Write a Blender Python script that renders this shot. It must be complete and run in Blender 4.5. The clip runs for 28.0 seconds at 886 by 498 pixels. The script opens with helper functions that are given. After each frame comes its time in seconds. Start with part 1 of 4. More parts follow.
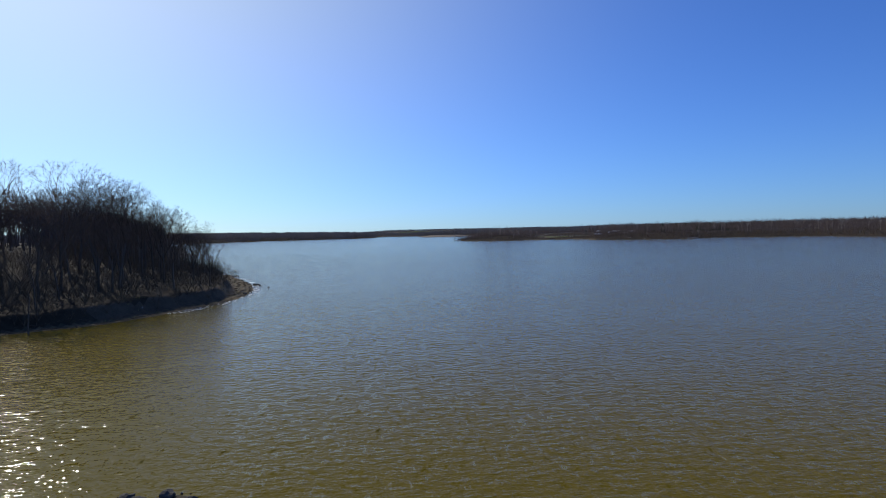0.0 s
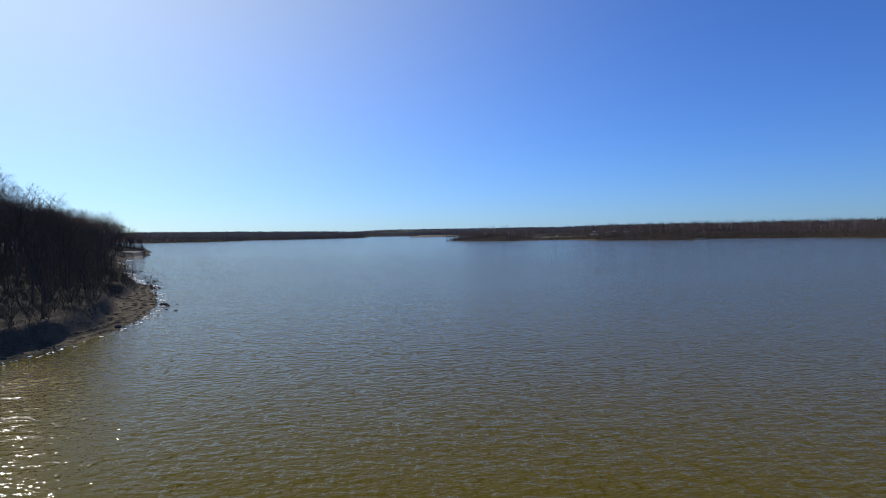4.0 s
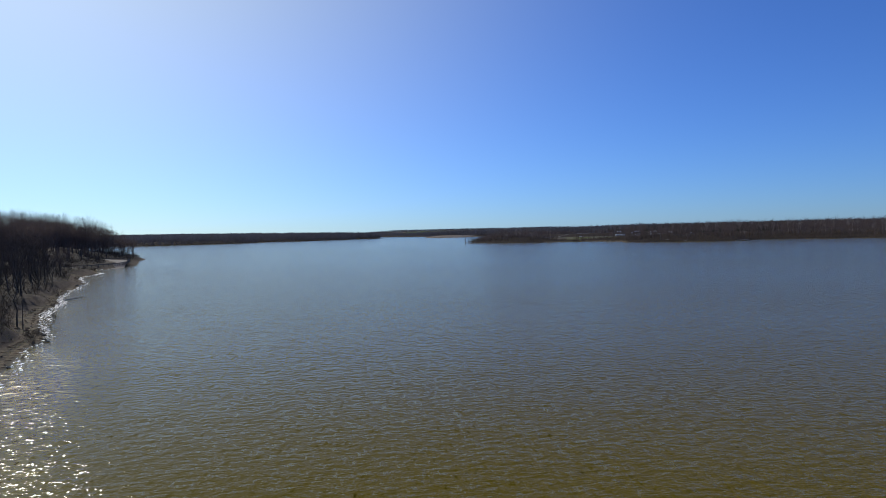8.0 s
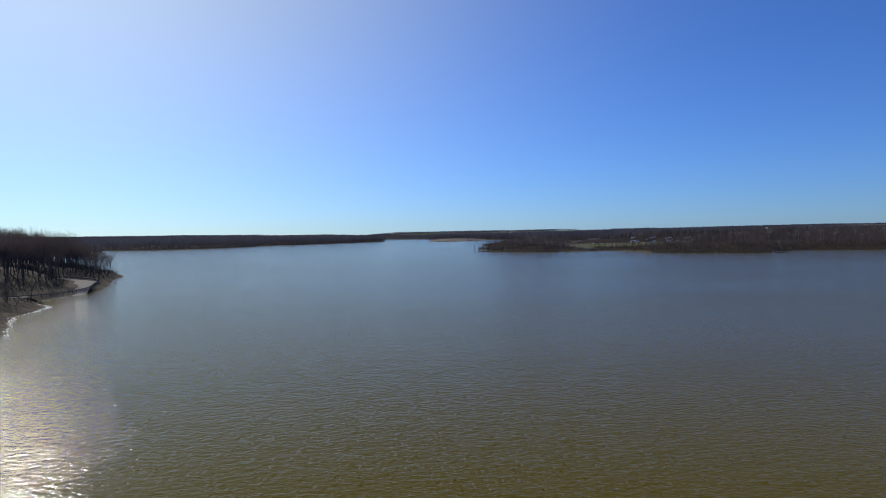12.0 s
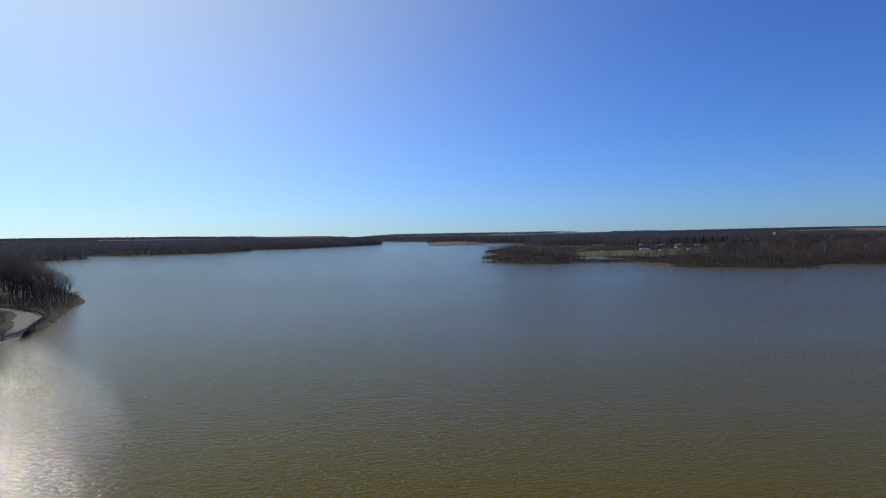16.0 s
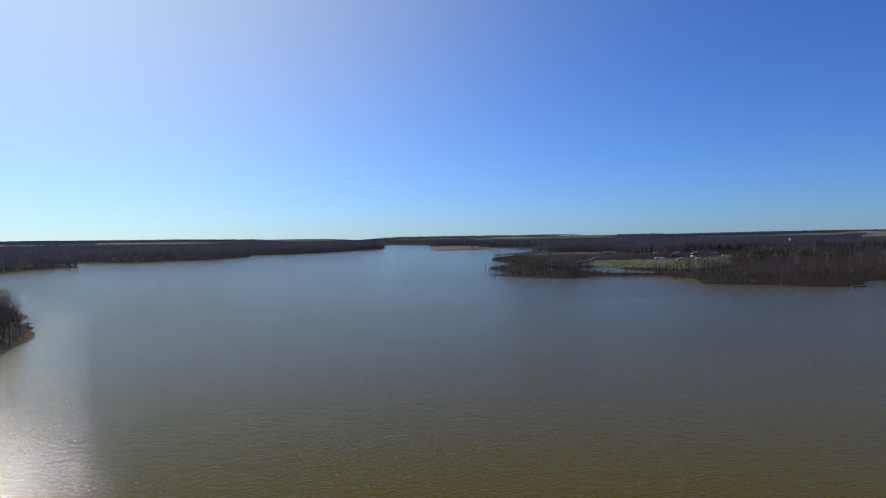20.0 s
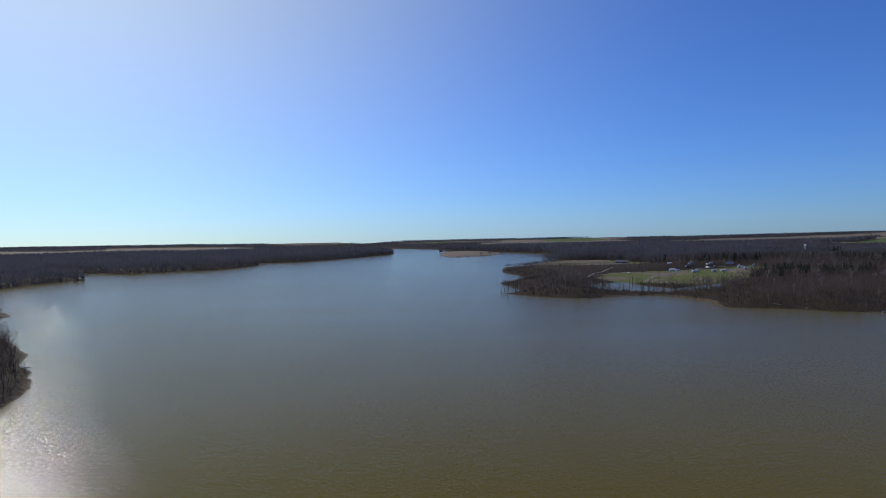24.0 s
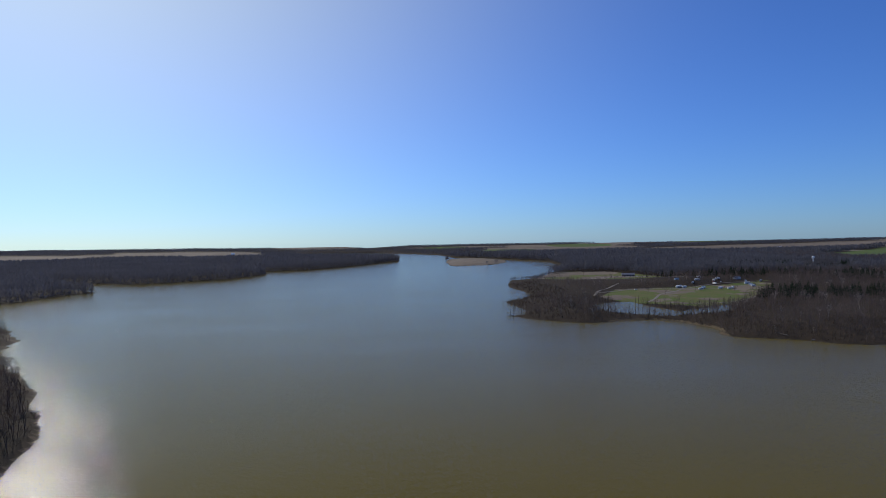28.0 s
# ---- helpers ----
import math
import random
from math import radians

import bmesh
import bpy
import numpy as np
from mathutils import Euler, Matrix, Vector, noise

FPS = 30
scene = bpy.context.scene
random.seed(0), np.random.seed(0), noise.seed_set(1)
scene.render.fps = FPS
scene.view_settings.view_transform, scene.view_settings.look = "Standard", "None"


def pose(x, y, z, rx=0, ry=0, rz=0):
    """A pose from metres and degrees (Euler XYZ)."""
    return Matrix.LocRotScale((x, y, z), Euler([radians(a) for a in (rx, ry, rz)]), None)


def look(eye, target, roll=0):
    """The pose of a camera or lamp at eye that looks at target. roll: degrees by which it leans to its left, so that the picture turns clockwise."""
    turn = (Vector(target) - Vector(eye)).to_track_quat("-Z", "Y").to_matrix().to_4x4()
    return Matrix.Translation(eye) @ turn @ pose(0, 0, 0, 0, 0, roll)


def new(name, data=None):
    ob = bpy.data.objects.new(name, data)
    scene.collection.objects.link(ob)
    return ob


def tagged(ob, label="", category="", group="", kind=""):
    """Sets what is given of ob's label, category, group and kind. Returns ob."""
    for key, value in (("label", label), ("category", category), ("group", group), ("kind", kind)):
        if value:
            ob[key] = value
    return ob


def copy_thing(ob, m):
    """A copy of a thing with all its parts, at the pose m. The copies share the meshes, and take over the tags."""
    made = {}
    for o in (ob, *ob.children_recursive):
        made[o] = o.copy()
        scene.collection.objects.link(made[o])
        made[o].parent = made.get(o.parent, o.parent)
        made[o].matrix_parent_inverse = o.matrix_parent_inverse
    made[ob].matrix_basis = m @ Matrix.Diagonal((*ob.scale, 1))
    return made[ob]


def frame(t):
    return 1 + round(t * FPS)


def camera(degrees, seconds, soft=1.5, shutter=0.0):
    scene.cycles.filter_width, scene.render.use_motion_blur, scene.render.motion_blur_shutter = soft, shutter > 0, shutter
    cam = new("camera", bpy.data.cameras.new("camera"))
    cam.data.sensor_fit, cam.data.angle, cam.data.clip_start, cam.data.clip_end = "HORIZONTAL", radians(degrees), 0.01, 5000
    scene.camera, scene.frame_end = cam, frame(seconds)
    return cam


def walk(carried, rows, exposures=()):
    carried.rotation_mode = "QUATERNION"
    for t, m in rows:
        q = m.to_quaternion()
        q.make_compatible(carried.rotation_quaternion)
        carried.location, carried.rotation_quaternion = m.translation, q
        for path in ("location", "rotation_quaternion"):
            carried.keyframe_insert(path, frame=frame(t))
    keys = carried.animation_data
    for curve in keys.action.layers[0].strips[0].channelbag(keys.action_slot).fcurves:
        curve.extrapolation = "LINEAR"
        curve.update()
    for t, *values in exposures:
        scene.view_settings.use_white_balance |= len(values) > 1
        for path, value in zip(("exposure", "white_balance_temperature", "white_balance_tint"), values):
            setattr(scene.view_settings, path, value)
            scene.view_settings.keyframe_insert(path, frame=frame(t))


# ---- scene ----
# ---- camera: seconds, place, heading to the right of +y, tilt, lean ----
cam = camera(72.08, 28.0, soft=0.9)
PATH = [
    (0, -13.67, 26.68, 11.19, 3.081, -1.405, -1.125),
    (1, -13.32, 38.27, 11.03, 3.307, -1.423, -1.101),
    (2, -13.18, 50.11, 10.91, 3.611, -1.433, -1.028),
    (3, -13.17, 62.09, 10.67, 3.845, -1.434, -0.941),
    (4, -12.94, 74.54, 10.53, 4.007, -1.405, -0.873),
    (4.5, -12.96, 80.60, 10.49, 3.994, -1.391, -0.874),
    (6.5, -12.85, 104.79, 11.27, 3.862, -1.453, -1.090),
    (7, -12.99, 110.69, 11.97, 3.168, -1.414, -1.095),
    (8, -13.53, 122.20, 13.56, 2.518, -1.412, -1.203),
    (9, -15.22, 134.36, 15.58, 2.380, -1.404, -1.283),
    (10, -17.25, 146.50, 17.52, 2.412, -1.369, -1.188),
    (11, -18.59, 159.00, 19.69, 2.401, -1.277, -1.044),
    (12, -19.51, 171.46, 22.29, 2.298, -1.299, -0.990),
    (12.5, -19.85, 177.73, 23.68, 2.257, -1.291, -0.947),
    (14.5, -22.37, 202.39, 28.93, 2.517, -1.240, -0.828),
    (15, -23.05, 208.23, 30.29, 2.543, -1.262, -0.851),
    (16, -24.57, 220.68, 33.25, 2.612, -1.253, -0.846),
    (17, -25.13, 233.41, 36.10, 2.569, -1.201, -0.865),
    (18, -25.48, 246.73, 38.63, 2.558, -1.173, -0.812),
    (19, -25.64, 259.27, 41.15, 2.462, -1.125, -0.799),
    (20, -25.97, 270.78, 44.06, 2.362, -1.104, -0.798),
    (21, -27.74, 280.88, 47.79, 2.236, -1.100, -0.787),
    (21.5, -28.53, 284.70, 49.83, 2.038, -1.112, -0.818),
    (23.5, -28.77, 287.07, 60.03, 1.698, -1.034, -1.083),
    (24, -28.46, 287.04, 62.85, 1.617, -1.021, -1.088),
    (25, -27.72, 287.13, 68.68, 1.553, -0.930, -1.023),
    (26, -27.36, 286.46, 74.29, 1.450, -0.919, -1.014),
    (27, -27.24, 285.92, 79.89, 1.190, -0.878, -0.976),
    (28, -27.59, 286.06, 85.49, 1.030, -0.844, -0.922),
]


def row(x, y, z, heading, tilt, lean):
    a, p = radians(heading), radians(tilt)
    way = Vector((math.sin(a) * math.cos(p), math.cos(a) * math.cos(p), math.sin(p)))
    return look((x, y, z), Vector((x, y, z)) + way * 100.0, lean)


walk(cam, [(t, row(*r)) for t, *r in PATH], exposures=[(0.0, 0.34), (8.0, 0.24), (28.0, 0.15)])

# ---- sky and sun ----
SUN_AZIMUTH = radians(-36.0)     # measured from +y towards +x
SUN_HEIGHT = radians(31.0)
world = bpy.data.worlds.new("world")
scene.world = world
world.use_nodes = True
wn = world.node_tree
sky = wn.nodes.new("ShaderNodeTexSky")
sky.sky_type = "NISHITA"
sky.sun_disc = False
sky.sun_elevation = SUN_HEIGHT
sky.sun_rotation = SUN_AZIMUTH
sky.altitude = 200.0
sky.air_density = 1.0
sky.dust_density = 0.15
sky.ozone_density = 3.0
cool = wn.nodes.new("ShaderNodeMix")
cool.data_type, cool.blend_type = "RGBA", "MULTIPLY"
cool.inputs[0].default_value = 1.0
cool.inputs[7].default_value = (0.289, 0.492, 0.935, 1)
wn.links.new(sky.outputs[0], cool.inputs[6])
# thin haze scatters the sun's light forwards: a wide pale aureole round the sun
toward = Vector((math.sin(SUN_AZIMUTH) * math.cos(SUN_HEIGHT), math.cos(SUN_AZIMUTH) * math.cos(SUN_HEIGHT), math.sin(SUN_HEIGHT)))
way = wn.nodes.new("ShaderNodeTexCoord")
near_sun = wn.nodes.new("ShaderNodeVectorMath")
near_sun.operation = "DOT_PRODUCT"
near_sun.inputs[1].default_value = toward
wn.links.new(way.outputs["Generated"], near_sun.inputs[0])
front = wn.nodes.new("ShaderNodeMath")
front.operation, front.use_clamp = "MAXIMUM", True
front.inputs[1].default_value = 0.0
wn.links.new(near_sun.outputs["Value"], front.inputs[0])
falloff = wn.nodes.new("ShaderNodeMath")
falloff.operation = "POWER"
falloff.inputs[1].default_value = 6.0
wn.links.new(front.outputs[0], falloff.inputs[0])
aureole = wn.nodes.new("ShaderNodeMix")
aureole.data_type, aureole.blend_type = "RGBA", "ADD"
aureole.inputs[7].default_value = (3.8, 3.45, 0.0, 1)
wn.links.new(falloff.outputs[0], aureole.inputs[0])
wn.links.new(cool.outputs[2], aureole.inputs[6])
wn.links.new(aureole.outputs[2], wn.nodes["Background"].inputs[0])
wn.nodes["Background"].inputs[1].default_value = 0.106

sun_data = bpy.data.lights.new("sun", "SUN")
sun_data.energy = 2.9
sun_data.angle = radians(0.53)
sun_data.color = (1.0, 0.95, 0.87)
sun = new("sun", sun_data)
sun.matrix_world = look(toward * 400, (0, 0, 0))


# ---- materials ----
def surface(name, base, dark, scale, rough=0.9, bump=0.0, fine=0.0, per_object=0.0, per_island=0.0, metal=0.0, blotch=6.0, thin=0.0):
    """Two colours mixed by noise at two scales, with bump and variation from object to object."""
    m = bpy.data.materials.new(name)
    m.use_nodes = True
    t = m.node_tree
    p = t.nodes["Principled BSDF"]
    p.inputs["Roughness"].default_value = rough
    p.inputs["Metallic"].default_value = metal
    p.inputs["Specular IOR Level"].default_value = 0.5 if rough < 0.75 else 0.04
    co = t.nodes.new("ShaderNodeTexCoord")
    n1 = t.nodes.new("ShaderNodeTexNoise")
    n1.inputs["Scale"].default_value = scale
    n1.inputs["Detail"].default_value = 6
    n2 = t.nodes.new("ShaderNodeTexNoise")
    n2.inputs["Scale"].default_value = scale * blotch
    n2.inputs["Detail"].default_value = 4
    t.links.new(co.outputs["Object"], n1.inputs["Vector"])
    t.links.new(co.outputs["Object"], n2.inputs["Vector"])
    add = t.nodes.new("ShaderNodeMath")
    add.operation = "ADD"
    t.links.new(n1.outputs["Fac"], add.inputs[0])
    t.links.new(n2.outputs["Fac"], add.inputs[1])
    ramp = t.nodes.new("ShaderNodeMapRange")
    ramp.inputs["From Min"].default_value = 0.7
    ramp.inputs["From Max"].default_value = 1.3
    t.links.new(add.outputs[0], ramp.inputs["Value"])
    mix = t.nodes.new("ShaderNodeMix")
    mix.data_type = "RGBA"
    mix.inputs[6].default_value = (*dark, 1)
    mix.inputs[7].default_value = (*base, 1)
    t.links.new(ramp.outputs[0], mix.inputs[0])
    out = mix.outputs[2]
    for amount, node, socket in ((per_object, "ShaderNodeObjectInfo", "Random"), (per_island, "ShaderNodeNewGeometry", "Random Per Island")):
        if amount:
            info = t.nodes.new(node)
            span = t.nodes.new("ShaderNodeMapRange")
            span.inputs["To Min"].default_value = 1 - amount
            span.inputs["To Max"].default_value = 1 + amount
            t.links.new(info.outputs[socket], span.inputs["Value"])
            hue = t.nodes.new("ShaderNodeHueSaturation")
            t.links.new(span.outputs[0], hue.inputs["Value"])
            t.links.new(out, hue.inputs["Color"])
            out = hue.outputs[0]
    t.links.new(out, p.inputs["Base Color"])
    if bump:
        b = t.nodes.new("ShaderNodeBump")
        b.inputs["Strength"].default_value = 0.8
        b.inputs["Distance"].default_value = bump
        t.links.new(n2.outputs["Fac"], b.inputs["Height"])
        t.links.new(b.outputs[0], p.inputs["Normal"])
    if thin:
        # sprays of twigs let some light through
        pass_on = t.nodes.new("ShaderNodeBsdfTranslucent")
        t.links.new(out, pass_on.inputs["Color"])
        both = t.nodes.new("ShaderNodeMixShader")
        both.inputs[0].default_value = thin
        t.links.new(p.outputs[0], both.inputs[1])
        t.links.new(pass_on.outputs[0], both.inputs[2])
        t.links.new(both.outputs[0], t.nodes["Material Output"].inputs["Surface"])
    return m


def water_material():
    """Silty green-brown lake water: wind waves as relief, and small facets tilted at random that glitter."""
    m = bpy.data.materials.new("lake_water")
    m.use_nodes = True
    t = m.node_tree
    p = t.nodes["Principled BSDF"]
    p.inputs["Roughness"].default_value = 0.085
    p.inputs["IOR"].default_value = 1.333
    p.inputs["Specular IOR Level"].default_value = 0.078
    co = t.nodes.new("ShaderNodeTexCoord")

    def put(kind, **inputs):
        n = t.nodes.new("ShaderNode" + kind)
        for key, value in inputs.items():
            n.inputs[key.replace("_", " ")].default_value = value
        return n

    def math_of(operation, a, b):
        n = t.nodes.new("ShaderNodeMath")
        n.operation = operation
        for k, v in ((0, a), (1, b)):
            if isinstance(v, float):
                n.inputs[k].default_value = v
            else:
                t.links.new(v, n.inputs[k])
        return n.outputs[0]

    def waves(turn, sx, sy, detail, rough=0.5):
        mp = put("Mapping", Rotation=(0, 0, radians(turn)), Scale=(sx, sy, 1))
        t.links.new(co.outputs["Object"], mp.inputs["Vector"])
        n = put("TexNoise", Scale=1.0, Detail=detail, Roughness=rough)
        t.links.new(mp.outputs[0], n.inputs["Vector"])
        return n

    def ranged(value, a, b, c, d):
        n = put("MapRange", From_Min=a, From_Max=b, To_Min=c, To_Max=d)
        t.links.new(value, n.inputs["Value"])
        return n.outputs[0]
    silt = waves(0, 0.012, 0.012, 5)
    mix = t.nodes.new("ShaderNodeMix")
    mix.data_type = "RGBA"
    mix.inputs[6].default_value = (0.108, 0.079, 0.004, 1)
    mix.inputs[7].default_value = (0.126, 0.092, 0.006, 1)
    t.links.new(silt.outputs["Fac"], mix.inputs[0])
    t.links.new(mix.outputs[2], p.inputs["Base Color"])
    total = None
    # turn of the crests, size along and across, height
    for turn, sx, sy, high, kind in ((-12, 0.12, 0.3, 0.07, 1.5), (-34, 0.80, 1.45, 0.110, 2.0), (22, 1.6, 2.4, 0.055, 1.5), (-52, 3.4, 4.6, 0.025, 1.0)):
        k = math_of("MULTIPLY", waves(turn, sx, sy, kind).outputs["Fac"], high)
        total = math_of("ADD", total, k) if total else k
    axis = t.nodes.new("ShaderNodeSeparateXYZ")
    t.links.new(co.outputs["Object"], axis.inputs[0])
    # gusts roughen the water in wide patches; behind the headland it is sheltered
    gust = ranged(waves(15, 0.004, 0.011, 3).outputs["Fac"], 0.3, 0.7, 0.72, 1.12)
    lee = ranged(axis.outputs["Y"], 60, 300, 0.8, 1.0)
    wind = math_of("MULTIPLY", gust, lee)
    b = put("Bump", Distance=1.0)
    t.links.new(wind, b.inputs["Strength"])
    t.links.new(total, b.inputs["Height"])
    # capillary ripples, and larger facets of which most lie nearly level and a few are steep
    tilted = []
    for facet in (waves(-20, 11.0, 7.0, 2.0, 0.6), waves(8, 2.9, 1.0, 3.0, 0.62)):
        centre = t.nodes.new("ShaderNodeVectorMath")
        centre.operation = "SUBTRACT"
        centre.inputs[1].default_value = (0.5, 0.5, 0.5)
        t.links.new(facet.outputs["Color"], centre.inputs[0])
        flat = t.nodes.new("ShaderNodeVectorMath")
        flat.operation = "MULTIPLY"
        flat.inputs[1].default_value = (1, 1, 0)
        t.links.new(centre.outputs[0], flat.inputs[0])
        amount = math_of("MULTIPLY", wind, RIPPLE)
        if tilted:
            steep = t.nodes.new("ShaderNodeVectorMath")
            steep.operation = "LENGTH"
            t.links.new(flat.outputs[0], steep.inputs[0])
            amount = math_of("MULTIPLY", wind, math_of("MINIMUM", math_of("MULTIPLY", math_of("POWER", steep.outputs["Value"], 2.0), FACET), 2.0))
        blown = t.nodes.new("ShaderNodeVectorMath")
        blown.operation = "SCALE"
        t.links.new(flat.outputs[0], blown.inputs[0])
        t.links.new(amount, blown.inputs["Scale"])
        tilted.append(blown.outputs[0])
    both = t.nodes.new("ShaderNodeVectorMath")
    t.links.new(tilted[0], both.inputs[0])
    t.links.new(tilted[1], both.inputs[1])
    tilt = t.nodes.new("ShaderNodeVectorMath")
    t.links.new(b.outputs[0], tilt.inputs[0])
    t.links.new(both.outputs[0], tilt.inputs[1])
    unit = t.nodes.new("ShaderNodeVectorMath")
    unit.operation = "NORMALIZE"
    t.links.new(tilt.outputs[0], unit.inputs[0])
    t.links.new(unit.outputs[0], p.inputs["Normal"])
    return m


FACET = 21.0     # slope of the glittering facets
RIPPLE = 0.45     # slope of the finest ripples
WATER = water_material()
LITTER = surface("leaf_litter", (0.062, 0.047, 0.032), (0.030, 0.023, 0.016), 0.25, bump=0.08)
SAND = surface("beach_sand", (0.185, 0.142, 0.084), (0.050, 0.040, 0.026), 0.75, bump=0.06)
MUD = surface("lake_mud", (0.085, 0.070, 0.046), (0.045, 0.038, 0.027), 0.2)
CLAY = surface("grey_clay_bank", (0.125, 0.094, 0.065), (0.062, 0.047, 0.034), 0.7, bump=0.12)
LAWN = surface("spring_lawn", (0.092, 0.140, 0.033), (0.15, 0.125, 0.062), 0.03, bump=0.05)
FIELD = surface("bare_field", (0.22, 0.18, 0.135), (0.14, 0.115, 0.09), 0.006)
CROP = surface("winter_wheat_field", (0.09, 0.14, 0.04), (0.11, 0.13, 0.05), 0.006)
BARK = surface("grey_brown_bark", (0.15, 0.116, 0.088), (0.085, 0.066, 0.05), 2.0, per_object=0.3)
TWIG = surface("bare_twigs", (0.15, 0.105, 0.075), (0.10, 0.07, 0.05), 0.8, per_object=0.35)
WOODS = surface("bare_woods", (0.165, 0.126, 0.106), (0.106, 0.081, 0.069), 0.02, per_island=0.1, thin=0.3)
# bluer grey than bare_woods: the haze of distance is put into the colour
HAZY_WOODS = surface("far_woods", (0.152, 0.146, 0.156), (0.106, 0.102, 0.109), 0.008, per_island=0.1, thin=0.3)
PALE = surface("pale_sycamore_bark", (0.36, 0.30, 0.25), (0.24, 0.20, 0.165), 0.3, per_island=0.2)
NEEDLES = surface("pine_needles", (0.035, 0.05, 0.025), (0.02, 0.03, 0.015), 0.05, per_island=0.3)
BRUSH = surface("dry_brush", (0.17, 0.122, 0.078), (0.085, 0.062, 0.042), 0.2, per_island=0.4)
ROCK = surface("grey_stone", (0.12, 0.11, 0.095), (0.05, 0.045, 0.04), 2.0, bump=0.03, per_object=0.3)
ASPHALT = surface("worn_gravel_road", (0.26, 0.232, 0.195), (0.19, 0.168, 0.14), 0.4)
WHITE = surface("white_paint", (0.88, 0.87, 0.83), (0.74, 0.73, 0.70), 0.6, rough=0.45)
GREY = surface("grey_roof", (0.20, 0.20, 0.21), (0.13, 0.13, 0.14), 0.8, rough=0.7)
STEEL = surface("galvanised_steel", (0.45, 0.46, 0.47), (0.33, 0.33, 0.34), 1.2, rough=0.45, metal=0.8)
TIMBER = surface("weathered_timber", (0.27, 0.23, 0.19), (0.15, 0.125, 0.10), 1.5)
DEADWOOD = surface("bleached_driftwood", (0.42, 0.37, 0.31), (0.24, 0.20, 0.16), 1.5)
GLASS = surface("dark_window", (0.03, 0.035, 0.04), (0.02, 0.02, 0.025), 1.0, rough=0.1)
DRY_GRASS = surface("dry_shore_grass", (0.30, 0.27, 0.11), (0.18, 0.165, 0.07), 0.4, per_island=0.3)
FOAM = surface("wave_foam", (0.80, 0.80, 0.78), (0.55, 0.56, 0.55), 3.0, rough=0.6)


# ---- numeric helpers ----
def grain(x, y, size, seed=0):
    """Smooth value noise from -1 to 1 over arrays."""
    u, v = np.asarray(x, float) / size, np.asarray(y, float) / size
    i, j = np.floor(u).astype(np.int64), np.floor(v).astype(np.int64)
    a, b = u - i, v - j
    a, b = a * a * (3 - 2 * a), b * b * (3 - 2 * b)

    def h(p, q):
        k = (p * 374761393 + q * 668265263 + seed * 144269504) & 0x7FFFFFFF
        k = ((k ^ (k >> 13)) * 1274126177) & 0x7FFFFFFF
        return ((k ^ (k >> 16)) & 0xFFFF) / 32767.5 - 1
    return (h(i, j) * (1 - a) + h(i + 1, j) * a) * (1 - b) + (h(i, j + 1) * (1 - a) + h(i + 1, j + 1) * a) * b


def step(v, a, b):
    k = np.clip((v - a) / (b - a), 0, 1)
    return k * k * (3 - 2 * k)


def signed(x, y, ring):
    """Distance to a closed outline, positive inside."""
    ring = np.asarray(ring, float)
    best = np.full(x.shape, 1e12)
    inside = np.zeros(x.shape, bool)
    for (ax, ay), (bx, by) in zip(ring, np.roll(ring, -1, axis=0)):
        dx, dy = bx - ax, by - ay
        k = np.clip(((x - ax) * dx + (y - ay) * dy) / (dx * dx + dy * dy), 0, 1)
        best = np.minimum(best, (x - ax - k * dx) ** 2 + (y - ay - k * dy) ** 2)
        if dy:
            inside ^= ((ay > y) != (by > y)) & (x < ax + (y - ay) * dx / dy)
    return np.where(inside, 1, -1) * np.sqrt(best)


def mesh_of(name, verts, faces, materials, index=None, smooth=False):
    """A mesh from arrays of corners and of triangles or quads."""
    verts, faces = np.asarray(verts, np.float32), np.asarray(faces, np.int32)
    me = bpy.data.meshes.new(name)
    n, k = faces.shape
    me.vertices.add(len(verts))
    me.vertices.foreach_set("co", verts.ravel())
    me.loops.add(n * k)
    me.loops.foreach_set("vertex_index", faces.ravel())
    me.polygons.add(n)
    me.polygons.foreach_set("loop_start", np.arange(0, n * k, k, dtype=np.int32))
    for m in materials:
        me.materials.append(m)
    if index is not None:
        me.polygons.foreach_set("material_index", np.asarray(index, np.int32))
    me.polygons.foreach_set("use_smooth", np.full(n, smooth))
    me.update(calc_edges=True)
    return me


def part(name, bm, material, parent, label=""):
    """Link a bmesh or a mesh as one mesh object under a thing or a part."""
    if isinstance(bm, bmesh.types.BMesh):
        me = bpy.data.meshes.new(name)
        bm.to_mesh(me)
        bm.free()
        me.materials.append(material)
    else:
        me = bm
    ob = new(name, me)
    ob.parent = parent
    return tagged(ob, label)


# ---- plan: outlines of the land ----
NEAR_SHORE = [(200, -150), (60, 10), (0, 40), (-20, 51), (-24.5, 53.4), (-28, 52.4), (-33, 46), (-46, 50), (-66, 72), (-77, 88), (-71, 97), (-62.5, 101.6), (-57, 107),
              (-52, 116.6), (-47.7, 130.4), (-45.4, 146), (-46.3, 160), (-49.5, 170.5), (-57, 186), (-63, 199), (-66, 209), (-84, 242),
              (-92, 258), (-104, 281), (-112, 300), (-121, 324), (-133, 340), (-141, 355), (-144, 371), (-147, 384), (-160, 396),
              (-165, 410), (-163, 434), (-165, 455), (-178, 487), (-193, 525), (-201, 550), (-212, 573), (-221, 583), (-225, 594), (-243, 609)]
